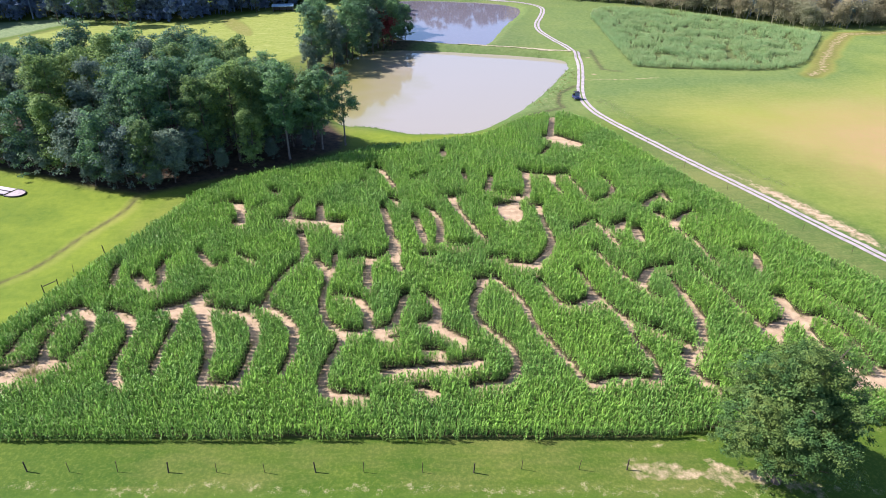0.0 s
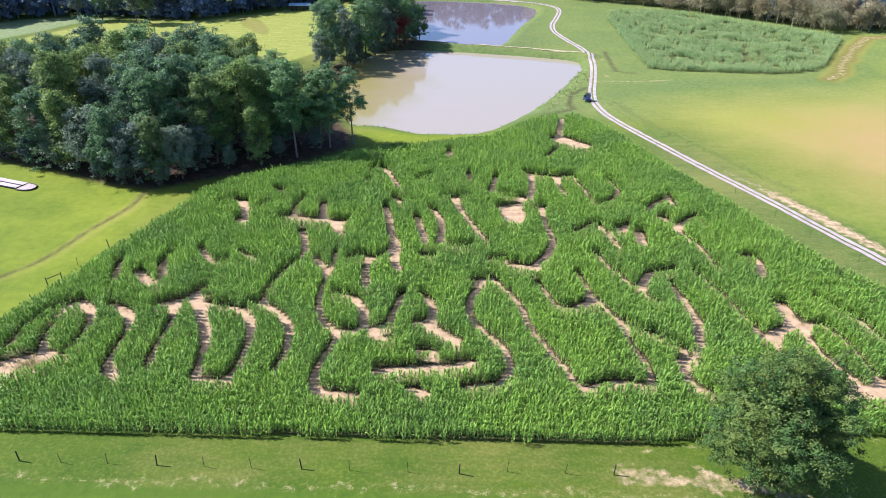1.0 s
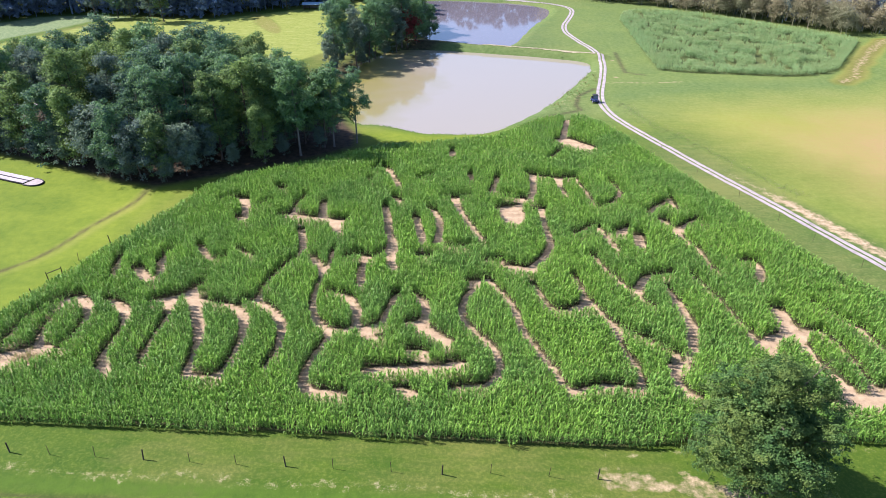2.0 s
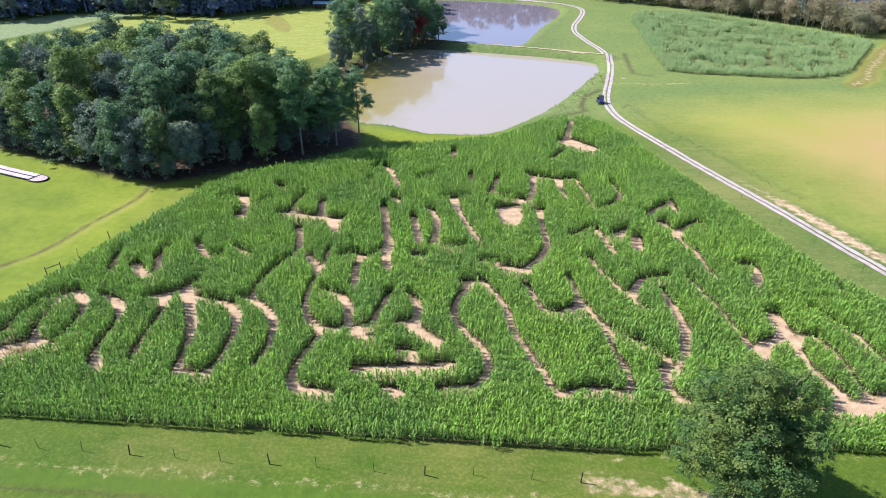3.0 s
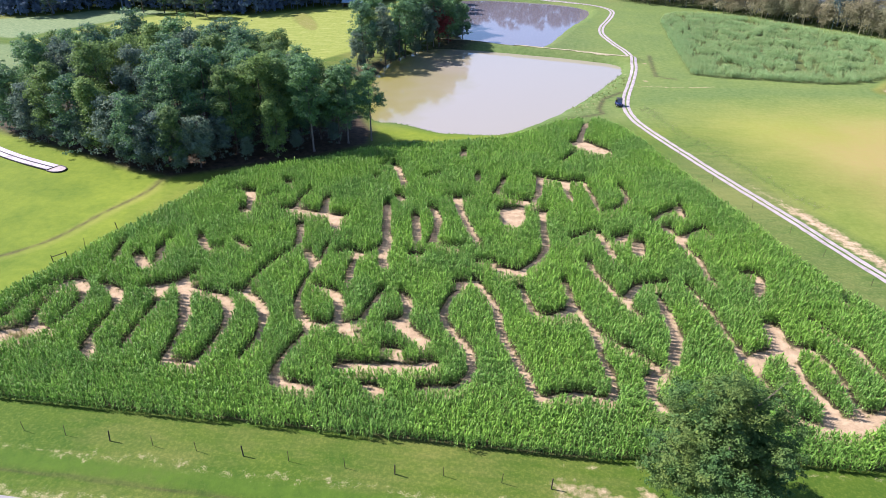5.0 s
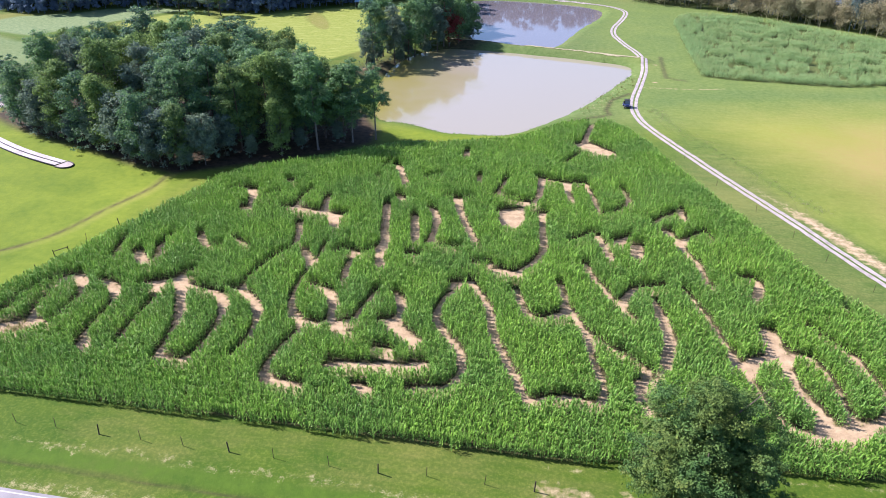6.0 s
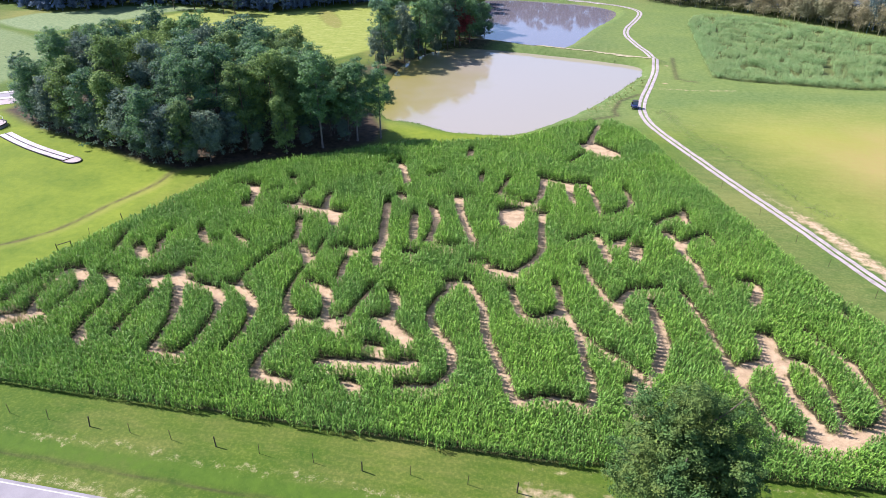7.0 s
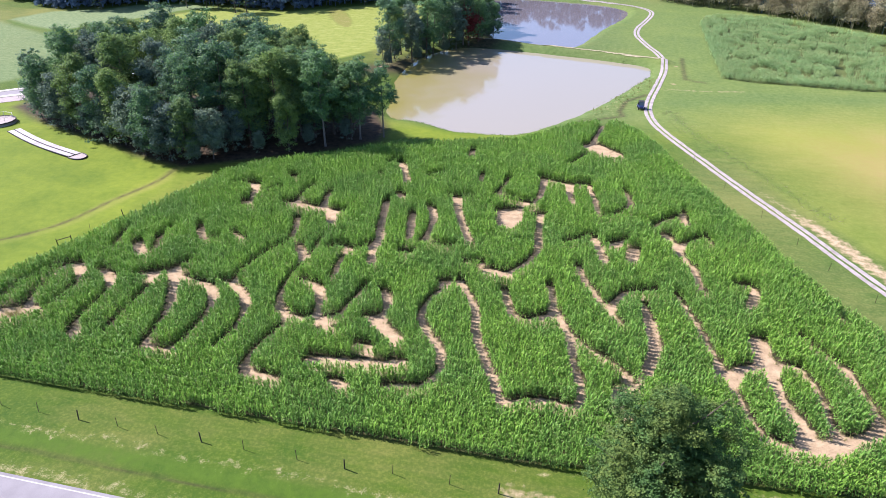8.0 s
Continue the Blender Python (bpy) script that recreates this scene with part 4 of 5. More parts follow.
def make_tree(name, seed, tall, radius, crown_base, leaf_mat, bark=None, clumps=170, per=26, leaf=0.24, spread=0.55, girth=None, at=(0, 0, 0), lobes=22, lobe=0.36, single=False, heart=0, **tags):
    """A tree with its trunk and crown as parts; heart: clumps of leaves inside the crown."""
    rng = np.random.default_rng(seed)
    tree = empty(name, at, **tags)
    girth = girth or 0.018 * tall
    bm, ends = limb_mesh(rng, tall, radius, crown_base, girth)
    part("trunk", bm, bark or BARK, tree)
    mid = (crown_base + tall) / 2
    v, f = crown_leaves(rng, ends, (0, 0, mid), (radius, radius, (tall - crown_base) / 2), clumps, per, leaf, spread, lobes, lobe, single)
    if heart:
        w, g = crown_leaves(rng, [], (0, 0, mid), (0.62 * radius, 0.62 * radius, 0.33 * (tall - crown_base)), heart, 30, 1.7 * leaf, 1.6 * spread, 20, 0.4)
        v, f = np.vstack([v, w]), np.vstack([f, g + len(v)])
    v[:, 2] = np.maximum(v[:, 2], 0.1)
    sheet("crown", v, f, leaf_mat, tree)
    return tree


# the lone tree beside the fence
make_tree("shade_tree", 5, 12.3, 5.5, 0.3, LEAF_OAK, clumps=1700, per=66, leaf=0.074, spread=0.16, girth=0.28, at=(24.4, 34.4, -0.05), lobes=70, lobe=0.24, heart=420,
          label="broad dense dark green shade tree beside the fence", category="tree")

# woodland: a few kinds, each built once and copied
WOOD_KINDS = [
    ("woodland_tree", 21, 16.5, 3.9, 2.2, LEAF_WOOD, None), ("woodland_tree", 22, 15.5, 3.3, 2.0, LEAF_BRIGHT, None),
    ("woodland_tree", 23, 16.0, 3.1, 4.2, LEAF_WOOD, PALE_BARK), ("woodland_tree", 24, 14.5, 3.3, 1.6, LEAF_GREY, None),
    ("edge_tree", 25, 12.0, 3.2, 0.8, LEAF_WOOD, None), ("edge_tree", 26, 9.5, 2.7, 0.5, LEAF_GREY, None), ("edge_tree", 27, 13.0, 2.6, 0.6, LEAF_BRIGHT, None)]
WOOD_TAGS = [("tall dark green broadleaf tree in the wood", "tree"), ("tall yellow-green poplar tree in the wood", "tree"),
             ("tall dark green tree with pale bare trunk", "tree"), ("grey-green rounded tree in the wood", "tree"),
             ("dark green tree leafy to the ground at wood's edge", "tree"), ("grey-green bushy tree at the wood's edge", "tree"),
             ("slim bright green tree leafy to the ground", "tree")]
GROUPS = ["trees of the wood"] * 4 + ["trees of the wood's edge"] * 3
FIRST = {}


def set_tree(kind, x, y, size, turn):
    """Puts one more tree of a kind; the first is built, later ones are copies."""
    z = float(height([(x, y)])[0]) - 0.05
    if kind not in FIRST:
        name, seed, tall, radius, base, leaf_mat, bark = WOOD_KINDS[kind]
        tree = make_tree(name, seed, tall, radius, base, leaf_mat, bark, clumps=250, per=38, leaf=0.155, spread=0.29, lobes=38, lobe=0.33, single=True, girth=0.012 * tall,
                         label=WOOD_TAGS[kind][0], category=WOOD_TAGS[kind][1], group=GROUPS[kind])
        tree.matrix_world = pose(x, y, z, 0, 0, turn) @ Matrix.Diagonal((size, size, size, 1))
        FIRST[kind] = tree
        return tree
    tree = copy_thing(FIRST[kind], pose(x, y, z, 0, 0, turn))
    tree.scale = (size,) * 3
    return tree


def scatter(rng, poly, gap, tries):
    lo, hi = np.min(poly, 0), np.max(poly, 0)
    got = np.empty((0, 2))
    for p in rng.uniform(lo, hi, (tries, 2)):
        if (len(got) == 0 or np.hypot(*(got - p).T).min() > gap) and within(p[None], poly)[0] > 0.8:
            got = np.vstack([got, p])
    return got


def build_wood():
    rng = np.random.default_rng(31)
    # leafy edge on the west side, open trunks on the east
    for x, y, kind, size in ((-79.5, 101.2, 4, 0.95), (-75, 97.6, 4, 0.95), (-70, 95.6, 5, 1.1), (-65.5, 93.8, 6, 1.05), (-60.5, 92.2, 4, 1.0), (-55.5, 90.6, 6, 1.0),
                             (-51.5, 88.8, 5, 1.15), (-47.6, 87.0, 4, 0.95), (-44.2, 86.0, 5, 1.0), (-41.5, 86.2, 6, 0.8), (-38.6, 88.2, 5, 0.9), (-28.6, 93.6, 6, 0.75)):
        set_tree(kind, x, y, size, rng.uniform(0, 360))
    for x, y, kind, size in ((-31.5, 96.5, 1, 1.04), (-35.5, 94.5, 1, 0.95), (-24.0, 97.2, 2, 0.95), (-19.6, 101.5, 2, 0.85), (-16.2, 103.4, 2, 0.78), (-21.5, 103.5, 1, 0.84), (-27, 100.5, 0, 0.92), (-24.5, 102.5, 1, 0.9), (-21, 101.0, 0, 0.8), (-29.5, 98.0, 1, 0.98)):
        set_tree(kind, x, y, size, rng.uniform(0, 360))
    core = [(-79, 105), (-67, 98), (-52, 94), (-42, 91), (-34, 96), (-25, 100), (-23, 103.5), (-30, 110), (-36, 119), (-55, 117), (-72, 117), (-80, 111)]
    for x, y in scatter(rng, core, 3.6, 2500):
        kind = int(rng.choice(4, p=(0.32, 0.36, 0.18, 0.14)))
        set_tree(kind, x, y, rng.uniform(0.94, 1.12) * (1.06 - 0.0085 * abs(x + 54)), rng.uniform(0, 360))
    # low trees, most of them added to keep light off the wood's floor
    for x, y, kind, size in ((-35, 96, 4, 0.7), (-31, 99, 5, 0.8), (-27.5, 101, 4, 0.7), (-24.5, 104, 5, 0.8), (-21.5, 106.5, 4, 0.65), (-30, 105, 4, 0.8), (-37, 92, 5, 0.75), (-29, 113, 4, 0.6),
                             (-72.5, 95.6, 5, 0.7), (-63, 92.4, 5, 0.6), (-57.8, 90.6, 5, 0.7), (-49.6, 87.2, 5, 0.6), (-46, 86.2, 5, 0.55), (-67.8, 94.2, 5, 0.6), (-78, 98.6, 5, 0.75), (-42.2, 88.6, 5, 0.6), (-39.5, 90.5, 5, 0.7), (-40.6, 86.0, 5, 0.45), (-33, 92.2, 5, 0.4), (-26.5, 96.8, 5, 0.4), (-21.6, 100.6, 5, 0.4)):
        set_tree(kind, x, y, size, rng.uniform(0, 360))


def build_pond_trees():
    rng = np.random.default_rng(32)
    band = [(-33, 144), (-28, 146), (-23.5, 153), (-19, 163), (-13.5, 172.5), (-8.5, 178), (-10.5, 186), (-21, 204), (-24, 238), (-29.5, 236), (-26.5, 205), (-22.5, 180), (-29.5, 163)]
    for x, y in scatter(rng, band, 3.3, 1800):
        kind = int(rng.choice(7, p=(0.26, 0.08, 0.02, 0.16, 0.26, 0.12, 0.10)))
        set_tree(kind, x, y, rng.uniform(0.74, 0.95) * (0.7 if y < 148 else 1), rng.uniform(0, 360))
    # low bushy growth between the trunks
    for x, y in scatter(rng, band, 4.2, 400):
        set_tree(5, x, y, rng.uniform(0.38, 0.55), rng.uniform(0, 360))


build_wood()
build_pond_trees()
for x, y, kind, size in ((-111.5, 200.5, 3, 0.8), (-105.5, 202.0, 0, 0.8), (-93.0, 197.0, 3, 0.85), (-90.0, 198.5, 1, 0.8), (-136, 192, 3, 0.8), (-101, 201, 3, 0.7), (-59, 219, 3, 0.6)):
    set_tree(kind, x, y, size, 40 * size + x)
make_tree("red_tree", 41, 9.0, 2.6, 2.0, LEAF_RED, clumps=90, per=22, leaf=0.26, at=(-15.6, 172.6, -0.1), label="dark red-leaved tree among green pond trees", category="tree")


def far_wood(name, lines, seed, leaf_mat, label, tall=(13, 17), gap=4.2, clumps=30, leaf=0.85, per=24, spread=0.035, slim=1.0):
    """A distant wood as one object: trunks and uneven leafy crowns along lines in plan."""
    rng = np.random.default_rng(seed)
    verts, faces, at = [], [], 0
    kinds = []
    for k in range(6):
        v, f = crown_leaves(rng, [], (0, 0, 0.46), (0.24, 0.24, 0.46), clumps, per, 0.70 * leaf / 15, spread, 12, 0.5, True)
        w = 0.012
        post = np.array([(-w, -w, 0), (w, -w, 0), (0, w, 0), (0, 0, 0.8)])
        i = len(v)
        kinds.append((np.vstack([v, post]), np.vstack([f, [(i, i + 1, i + 3, -1), (i + 1, i + 2, i + 3, -1), (i + 2, i, i + 3, -1)]])))
    for line in lines:
        line = np.asarray(line, float)
        step = np.r_[0, np.cumsum(np.hypot(*np.diff(line, axis=0).T))]
        for d in np.arange(0, step[-1], gap):
            p = np.array((np.interp(d, step, line[:, 0]), np.interp(d, step, line[:, 1]))) + rng.normal(0, 1.0, 2)
            v, f = kinds[rng.integers(0, 6)]
            s, a = rng.uniform(*tall), rng.uniform(0, 6.28)
            wide = s * slim * rng.uniform(0.9, 1.25)
            r = np.c_[(v[:, 0] * math.cos(a) - v[:, 1] * math.sin(a)) * wide + p[0], (v[:, 0] * math.sin(a) + v[:, 1] * math.cos(a)) * wide + p[1], v[:, 2] * s - 0.2]
            verts.append(r)
            faces.append(np.where(f >= 0, f + at, -1))
            at += len(v)
    ob = sheet(name, np.vstack(verts), np.vstack(faces), leaf_mat)
    return tagged(ob, label, "woods", kind="stuff")


WEST_EDGE = np.array([(-200, 206), (-166, 199), (-150, 188.5), (-136, 196), (-131, 204.5), (-117, 208.5), (-100, 206), (-88, 203.5), (-80, 203.5), (-66, 217), (-54, 224), (-40, 238), (-30, 262)], float)
EAST_EDGE = np.array([(24, 262), (40, 243), (56, 236), (71, 224), (84, 211), (103, 194), (121, 197), (150, 203), (200, 206)], float)
far_wood("far_woods", [WEST_EDGE + (-1, 3), WEST_EDGE + (-3, 8), WEST_EDGE + (-5, 14), WEST_EDGE + (-6, 21)], 51, LEAF_FAR_HAZED, "dense dark distant wood, hazed blue, along the field's edge")
far_wood("far_woods", [[(-40, 268), (0, 271), (34, 266)], [(-40, 275), (0, 278), (34, 273)], EAST_EDGE + (3, 9), EAST_EDGE + (5, 15), EAST_EDGE + (7, 22)], 52, LEAF_FAR_HAZED, "dark green distant wood behind the far corn", (12, 16))
far_wood("thicket", [EAST_EDGE + (0.5, 0.5), EAST_EDGE + (1, 3.5), EAST_EDGE[2:] + (2, 7), EAST_EDGE[3:] + (3, 11)], 53, LEAF_BROWN, "olive-brown thicket of shrubs before the distant wood", (6, 11.5), 2.4, 40, 0.40, 34, 0.07)
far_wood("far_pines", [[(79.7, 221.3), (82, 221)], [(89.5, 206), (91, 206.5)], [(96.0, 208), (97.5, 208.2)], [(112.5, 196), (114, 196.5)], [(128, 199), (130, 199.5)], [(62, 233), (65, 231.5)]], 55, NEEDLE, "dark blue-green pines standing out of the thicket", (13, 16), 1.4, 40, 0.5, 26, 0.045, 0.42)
far_wood("far_woods", [WEST_EDGE + (-8 - k, 30 + 11 * k) for k in range(4)] + [EAST_EDGE + (9 + k, 31 + 11 * k) for k in range(4)] + [[(-40, 284 + 11 * k), (0, 288 + 11 * k), (34, 283 + 11 * k)] for k in range(4)], 56, LEAF_FAR_HAZED,
         "deep distant forest, hazed blue, reaching to the skyline", (12, 17), 6.5, 14, 1.25)
far_wood("undergrowth", [WEST_EDGE + (0, 1.5), WEST_EDGE + (-1, 5)], 54, LEAF_FAR_HAZED, "dark undergrowth, hazed blue, at the far wood's edge", (4, 7), 2.6, 22)


# ---- fences ----
def fence_post(kind, x, y, lean=(0, 0)):
    """A fence post: 'wood' a round post with a worn top, 'steel' a thin studded T-post."""
    post = empty("wood_post" if kind == "wood" else "steel_post", (x, y, float(height([(x, y)])[0])),
                 label="dark weathered round wooden fence post in grass" if kind == "wood" else "thin rusty steel fence post in grass",
                 category="post", group="fence posts")
    bm = bmesh.new()
    if kind == "wood":
        tube(bm, (0, 0, -0.3), (0, 0, 1.0), 0.055, 0.048, 10)
        tube(bm, (0, 0, 0.99), (0, 0, 1.04), 0.048, 0.03, 10)
        part("shaft", bm, OLD_WOOD, post)
    else:
        box(bm, (-0.022, -0.004, -0.3), (0.022, 0.004, 1.06))
        box(bm, (-0.004, 0.0035, -0.3), (0.004, 0.032, 1.06))
        for k in range(9):
            box(bm, (-0.008, -0.014, 0.12 + 0.10 * k), (0.008, -0.0035, 0.145 + 0.10 * k))
        part("shaft", bm, RUST, post)
    post.rotation_euler = (lean[0], lean[1], 0)
    return post


def build_fences():
    rng = random.Random(3)
    firsts = {}
    def put(kind, x, y):
        m = pose(x, y, float(height([(x, y)])[0]), rng.uniform(-4, 4), rng.uniform(-5, 5), rng.uniform(0, 20))
        if kind not in firsts:
            firsts[kind] = fence_post(kind, x, y)
        else:
            copy_thing(firsts[kind], m)
    xs = [-43.0, -39.4, -35.6, -31.2, -28.0, -24.4, -20.6, -17.0, -13.4, -9.6, -6.0, -1.6, 2.2, 5.8, 10.1, 13.7]
    for k, x in enumerate(xs):
        put("wood" if x in (-31.2, -20.6, -9.6, 2.2, 13.7) else "steel", x, 35.1 + 0.05 * rng.random() + (0.35 if x > 5 else 0))
    for x, y in ((-42.4, 54.6), (-42.3, 56.2), (-42.5, 59.4), (-41.6, 60.6), (-39.9, 68.0)):
        put("wood", x, y)
    put("steel", -41.4, 63.6)
    for x, y in ((44.6, 74.0), (47.6, 68.1), (42.4, 79.2), (39.6, 86.0), (36.0, 94.0), (32.8, 103.4)):
        put("steel", x, y)


build_fences()
brace = empty("fence_brace", (-42.05, 60.0, 0), label="dark wooden brace rail between two fence posts", category="rail")
bm = tube(bmesh.new(), (-0.42, -0.55, 0.80), (0.42, 0.55, 0.82), 0.05, 0.045, 8)
part("rail", bm, OLD_WOOD, brace)


# ---- the parked utility buggy on the track ----
PAINT = mottled("navy_paint", (0.010, 0.020, 0.090), (0.022, 0.040, 0.150), 3.0, 0.35, 0.5, 0.002)
DARK_PLASTIC = mottled("dark_plastic", (0.012, 0.012, 0.014), (0.03, 0.03, 0.032), 5.0, 0.6)
GREY_STEEL = mottled("grey_steel", (0.30, 0.31, 0.33), (0.48, 0.49, 0.51), 4.0, 0.45)
GLASS = Nodes("windscreen_glass", 0.05, 0.5).colour((0.10, 0.12, 0.14)).m


def build_buggy(x, y, turn):
    buggy = empty("utility_buggy", (x, y, 0), label="dark blue roofed utility buggy parked on the gravel track", category="vehicle")
    bm = bmesh.new()
    box(bm, (-0.70, -1.35, 0.38), (0.70, 0.15, 0.78), 0.06)
    box(bm, (-0.66, 0.1, 0.38), (0.66, 1.35, 0.92), 0.10)
    part("body", bm, PAINT, buggy)
    bm = box(bmesh.new(), (-0.66, -1.40, 0.76), (0.66, -0.45, 1.05), 0.04)
    bmesh.ops.delete(bm, geom=[f for f in bm.faces if f.normal.z > 0.9 and f.calc_area() > 0.3], context="FACES")
    part("cargo_bed", bm, DARK_PLASTIC, buggy)
    part("roof", box(bmesh.new(), (-0.68, -0.55, 1.86), (0.68, 0.75, 1.93), 0.03), DARK_PLASTIC, buggy)
    for sx in (-0.62, 0.62):
        for a, b in (((sx, -0.48, 0.75), (sx, -0.45, 1.87)), ((sx, 0.85, 0.88), (sx, 0.6, 1.87))):
            part("roll_bar", tube(bmesh.new(), a, b, 0.03, 0.03, 8), DARK_PLASTIC, buggy)
    part("seat", box(bmesh.new(), (-0.58, -0.42, 0.76), (0.58, 0.1, 0.95), 0.05), DARK_PLASTIC, buggy)
    part("seat_back", box(bmesh.new(), (-0.58, -0.46, 0.9), (0.58, -0.34, 1.42), 0.04), DARK_PLASTIC, buggy)
    bm = bmesh.new()
    bm.faces.new([bm.verts.new(p) for p in ((-0.58, 0.84, 0.95), (0.58, 0.84, 0.95), (0.58, 0.62, 1.82), (-0.58, 0.62, 1.82))])
    part("windscreen", bm, GLASS, buggy)
    for sx in (-0.66, 0.66):
        for wy in (-0.92, 0.95):
            wheel = new("wheel")
            wheel.parent, wheel.location = buggy, (sx, wy, 0.33)
            wheel.empty_display_size = 0.1
            part("tyre", tube(bmesh.new(), (-0.12, 0, 0), (0.12, 0, 0), 0.33, 0.33, 18), RUBBER, wheel)
            part("rim", tube(bmesh.new(), (-0.13, 0, 0), (0.13, 0, 0), 0.17, 0.17, 12), GREY_STEEL, wheel)
    for sx in (-0.45, 0.45):
        part("headlight", tube(bmesh.new(), (sx, 1.33, 0.74), (sx, 1.38, 0.74), 0.09, 0.08, 12), GREY_STEEL, buggy)
    buggy.matrix_world = pose(x, y, float(height([(x, y)])[0]) + 0.04, 0, 0, turn) @ Matrix.Diagonal((0.76, 0.76, 0.76, 1))


build_buggy(25.6, 128.8, 186)


# ---- far shed with a blue-grey metal roof ----
def build_shed(x, y, turn):
    shed = empty("shed", (x, y, 0), label="low open shed with pale blue metal roof by the woods", category="shed")
    roof_mat = mottled("blue_metal_roof", (0.12, 0.22, 0.30), (0.20, 0.33, 0.41), 1.0, 0.45, 0.5)
    wall_mat = mottled("grey_board", (0.16, 0.15, 0.14), (0.28, 0.26, 0.24), 1.0)
    bm = bmesh.new()
    bmesh.ops.create_cube(bm, size=1, matrix=Matrix.Translation((0, -1.05, 2.05)) @ pose(0, 0, 0, 14, 0, 0) @ Matrix.Diagonal((7.6, 2.3, 0.08, 1)))
    bmesh.ops.create_cube(bm, size=1, matrix=Matrix.Translation((0, 1.05, 2.05)) @ pose(0, 0, 0, -14, 0, 0) @ Matrix.Diagonal((7.6, 2.3, 0.08, 1)))
    part("roof", bm, roof_mat, shed)
    part("back_wall", box(bmesh.new(), (-3.5, 1.8, 0), (3.5, 1.9, 1.75)), wall_mat, shed)
    for sx in (-3.5, 3.4):
        part("side_wall", box(bmesh.new(), (sx, -1.8, 0), (sx + 0.1, 1.78, 1.75)), wall_mat, shed)
    for sx in (-1.2, 1.2):
        part("post", box(bmesh.new(), (sx - 0.07, -1.85, 0), (sx + 0.07, -1.71, 1.75)), OLD_WOOD, shed)
    shed.matrix_world = pose(x, y, float(height([(x, y)])[0]), 0, 0, turn) @ Matrix.Diagonal((0.88, 0.88, 0.88, 1))


build_shed(-51.0, 221.0, 8)


# ---- white twin-lane slide strip with a grey landing mat, and its starting deck ----
def build_slide():
    top, foot = Vector((-78.1, 92.1, 0)), Vector((-60.3, 84.6, 0))
    way = (foot - top).normalized()
    turn = math.degrees(math.atan2(way.y, way.x))
    length = (foot - top).length
    slide = empty("slide_strip", (0, 0, 0), label="white twin-lane slide strip lying on the lawn", category="slide")
    sag = lambda u: -0.55 * math.sin(math.pi * u)
    def lane(y0, y1, z0, z1):
        bm = bmesh.new()
        rows = []
        for k in range(17):
            u = k / 16
            rows.append([bm.verts.new((u * length, y + sag(u), z)) for y, z in ((y0, 0), (y0, z0), (y1, z1), (y1, 0))])
        for a, b in zip(rows[:-1], rows[1:]):
            for j in range(3):
                bm.faces.new((a[j], a[j + 1], b[j + 1], b[j]))
        return bm
    white = mottled("white_sheeting", (0.22, 0.20, 0.22), (0.42, 0.40, 0.43), 0.5, 0.5, 0.4, 0.01)
    part("lane", lane(-1.02, -0.08, 0.10, 0.10), white, slide)
    part("lane", lane(0.08, 1.02, 0.10, 0.10), white, slide)
    part("divider", lane(-0.08, 0.08, 0.17, 0.17), RUBBER, slide, "dark rubber divider")
    part("edge_rail", lane(-1.12, -1.02, 0.18, 0.18), RUBBER, slide)
    slide.matrix_world = pose(top.x, top.y, float(height([(top.x, top.y)])[0]), 0, 0, turn)
    mat = empty("landing_mat", (0, 0, 0), label="grey landing mat with black rim on the lawn", category="mat")
    edge = [(0.1 + 2.25 * math.cos(a) ** 0.7, 1.15 * math.sin(a)) for a in np.linspace(-math.pi / 2, math.pi / 2, 15)]
    bm = bmesh.new()
    lid = bm.faces.new([bm.verts.new((x, y, 0.10)) for x, y in edge])
    skirt = bmesh.ops.extrude_face_region(bm, geom=[lid])
    bmesh.ops.translate(bm, verts=[g for g in skirt["geom"] if isinstance(g, bmesh.types.BMVert)], vec=(0, 0, -0.12))
    part("pad", bm, MATTING, mat)
    bm = bmesh.new()
    for (x0, y0), (x1, y1) in zip(edge[:-1], edge[1:]):
        tube(bm, (x0, y0, 0.09), (x1, y1, 0.09), 0.10, 0.10, 8)
    part("rim", bm, RUBBER, mat, "black rubber rim")
    mat.matrix_world = pose(foot.x, foot.y, float(height([(foot.x, foot.y)])[0]) + 0.02, 0, 0, turn + 5)
    deck = empty("round_deck", (0, 0, 0), label="low round deck with dark rim and steel rails", category="deck")
    part("platform", tube(bmesh.new(), (0, 0, 0), (0, 0, 0.45), 2.7, 2.5, 28), MATTING, deck)
    bm = bmesh.new()
    for k in range(28):
        a, b = 2 * math.pi * k / 28, 2 * math.pi * (k + 1) / 28
        tube(bm, (2.6 * math.cos(a), 2.6 * math.sin(a), 0.5), (2.6 * math.cos(b), 2.6 * math.sin(b), 0.5), 0.10, 0.10, 6)
    part("rim", bm, RUBBER, deck, "black padded rim")
    for k in range(8):
        a = 2 * math.pi * k / 8
        c, s = 2.35 * math.cos(a), 2.35 * math.sin(a)
        part("rail_post", tube(bmesh.new(), (c, s, 0.4), (c, s, 1.35), 0.035, 0.035, 6), GREY_STEEL, deck)
        b = 2 * math.pi * (k + 1) / 8
        if k != 7:
            part("rail", tube(bmesh.new(), (c, s, 1.3), (2.35 * math.cos(b), 2.35 * math.sin(b), 1.3), 0.03, 0.03, 6), GREY_STEEL, deck)
    deck.matrix_world = pose(-83.3, 94.6, float(height([(-83.3, 94.6)])[0]), 0, 0, turn)


build_slide()

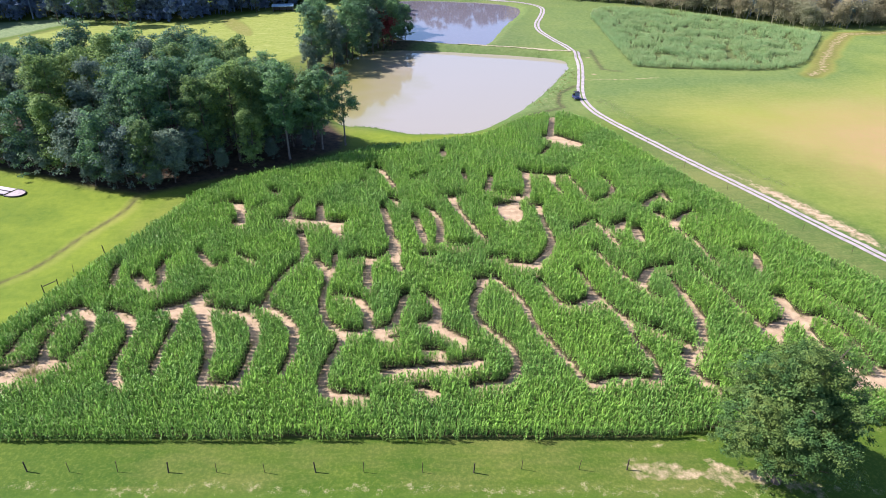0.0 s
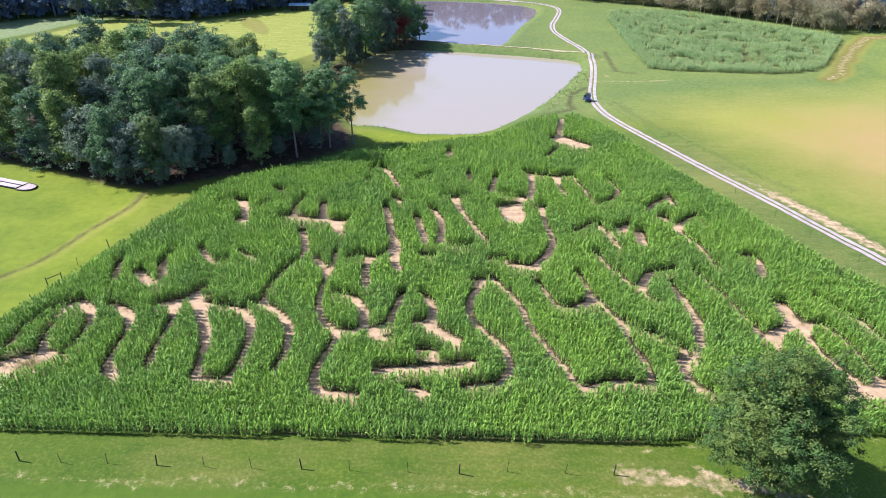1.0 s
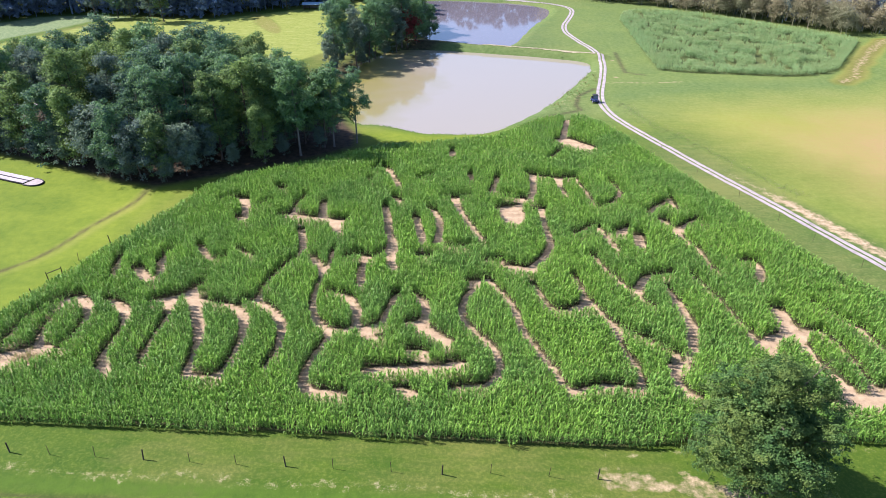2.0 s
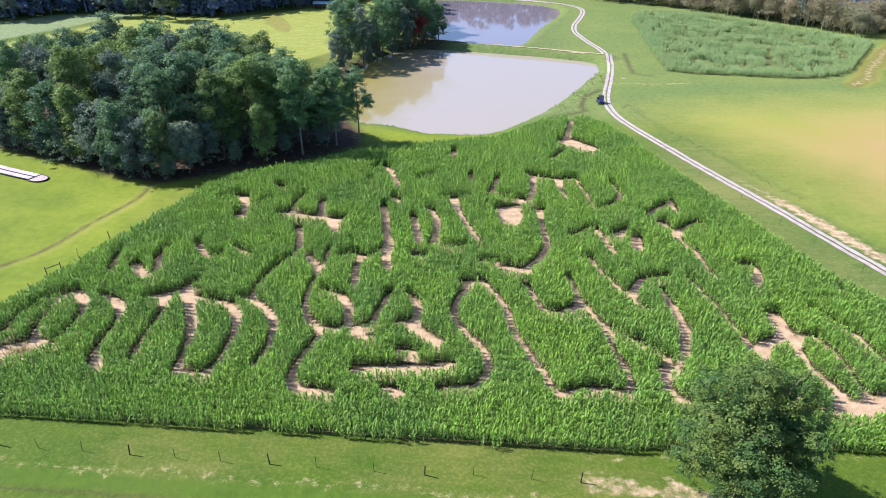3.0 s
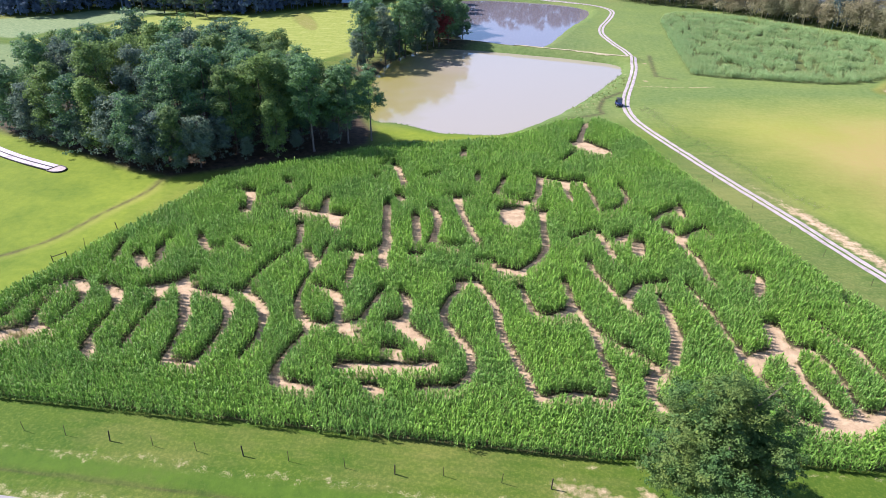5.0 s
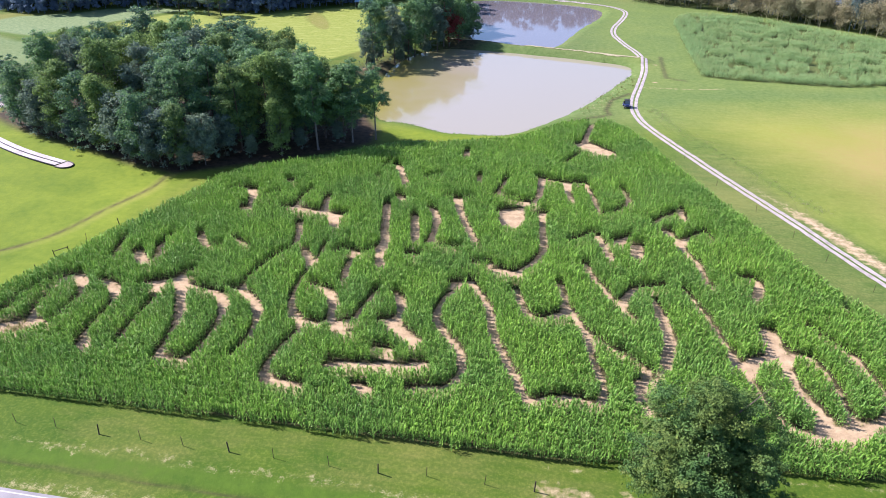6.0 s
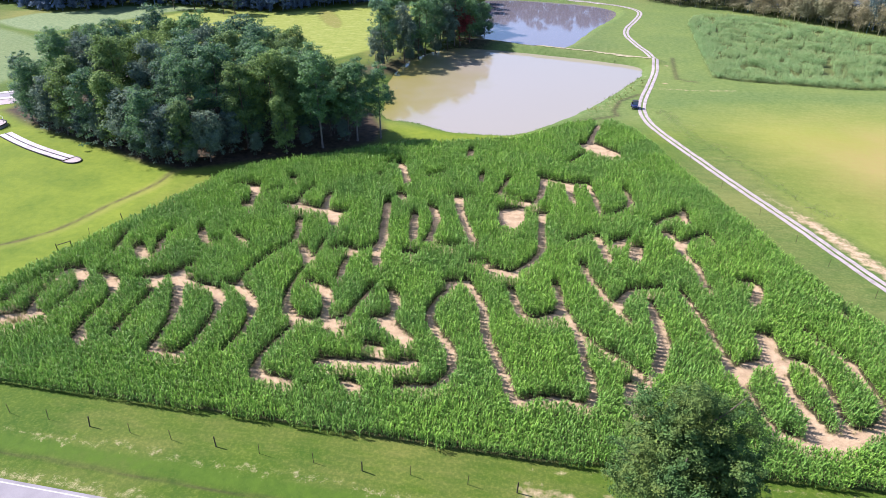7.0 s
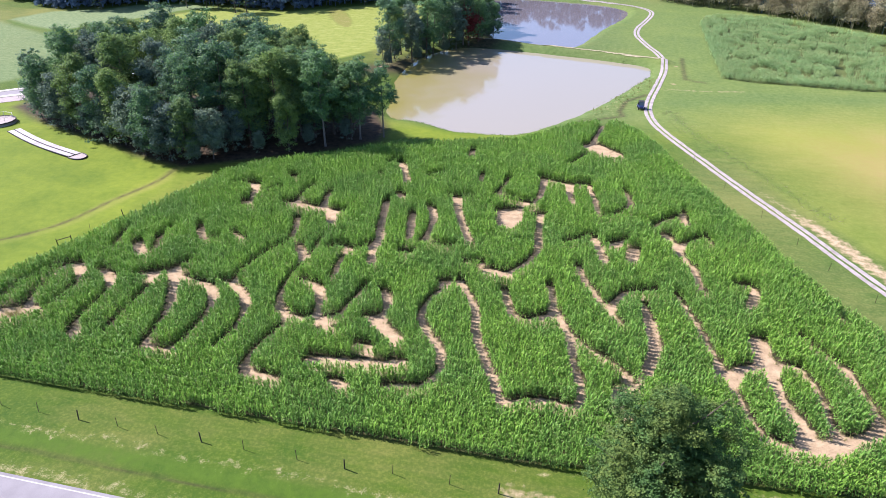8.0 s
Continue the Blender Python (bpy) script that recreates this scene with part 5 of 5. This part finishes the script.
# lane and pavement west of the wood
lane = empty("farm_lane", (0, 0, 0), label="short grey asphalt lane with pale concrete kerbs", category="road", kind="structure")
LANE = [(-130, 84), (-104, 103.5), (-97, 109.5), (-88, 117.5), (-76, 130)]
ribbon("carriageway", LANE, (-1.6, 1.6), 0.06, ASPHALT, lane)
ribbon("kerb", LANE, (-2.7, -1.6), 0.12, CONCRETE, lane)
ribbon("kerb", LANE, (1.6, 2.8), 0.12, CONCRETE, lane)
ribbon("pavement", LANE, (2.8, 6.5), 0.05, MATTING, lane)


# ---- weeds and tufts ----
def tufts(name, spots, tall, blades, material, label, seed):
    """Clumps of thin blades as one object."""
    rng = np.random.default_rng(seed)
    n = len(spots) * blades
    base = np.c_[spots, height(spots) - 0.02].repeat(blades, 0) + np.c_[rng.normal(0, 0.09, (n, 2)), np.zeros(n)]
    a = rng.uniform(0, 6.28, n)
    h = tall * rng.uniform(0.5, 1.2, n)
    tip = base + np.c_[np.cos(a) * h * 0.4, np.sin(a) * h * 0.4, h]
    side = np.c_[-np.sin(a), np.cos(a), np.zeros(n)] * 0.022
    v = np.stack([base - side, base + side, tip], 1).reshape(-1, 3)
    return tagged(sheet(name, v, np.arange(n * 3).reshape(-1, 3), material), label, "weeds", kind="stuff")


def build_weeds():
    rng = np.random.default_rng(61)
    rim = POND[rng.integers(0, len(POND), 1200)] + rng.normal(0, 0.9, (1200, 2))
    d = within(rim, POND)
    tufts("shore_grass", rim[(d < 0.1) & (d > -1.6)], 0.24, 8, LEAF_BRIGHT, "rank green grass along the pond's shore", 2)
    spot = np.array((-36.6, 46.2)) + rng.normal(0, (1.0, 0.5), (60, 2))
    tufts("path_weeds", spot, 0.6, 8, WEED, "straggling weeds in the bare clearing", 3)
    edge = []
    outline = np.array(FIELD)
    for a, b in zip(outline, np.roll(outline, -1, 0)):
        if max(a[1], b[1]) < 42:
            continue
        k = int(np.hypot(*(b - a)) * 5)
        edge.append(a + (b - a) * rng.random((k, 1)) + rng.normal(0, 0.35, (k, 2)))
    tufts("field_edge_grass", np.vstack(edge), 0.4, 7, LEAF_BRIGHT, "rank grass along the edge of the corn", 4)
    p = np.c_[rng.uniform(-42, 50, 40000), rng.uniform(42, 104, 40000)]
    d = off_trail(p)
    tufts("path_edge_weeds", p[(d > -0.28) & (d < 0.08)], 0.26, 6, WEED, "low yellow-green weeds along the trodden maze paths", 6)
    bank = rounded([(30.6, 128), (33.5, 117.5), (37.0, 110), (43.5, 97.5), (48.0, 88)], 3)
    p = bank[rng.integers(0, len(bank), 500)] + rng.normal(0, 1.0, (500, 2))
    tufts("ditch_weeds", p, 0.16, 6, DITCH_LEAF, "grey-green weeds in the ditch beside the track", 7)
    p = np.c_[rng.uniform(17, 30, 420), rng.uniform(116, 150, 420)]
    d = within(p, POND)
    p = p[(d < -0.5) & (d > -4.5)]
    tufts("bank_weeds", p, 0.45, 9, WEED, "brown-green weeds on the pond's east bank", 5)


build_weeds()

# ---- set the whole place out at full size ----
for ob in [o for o in scene.objects if not o.parent and o.type in {"MESH", "EMPTY"}]:
    ob.matrix_basis = Matrix.Scale(UNIT, 4) @ ob.matrix_basis
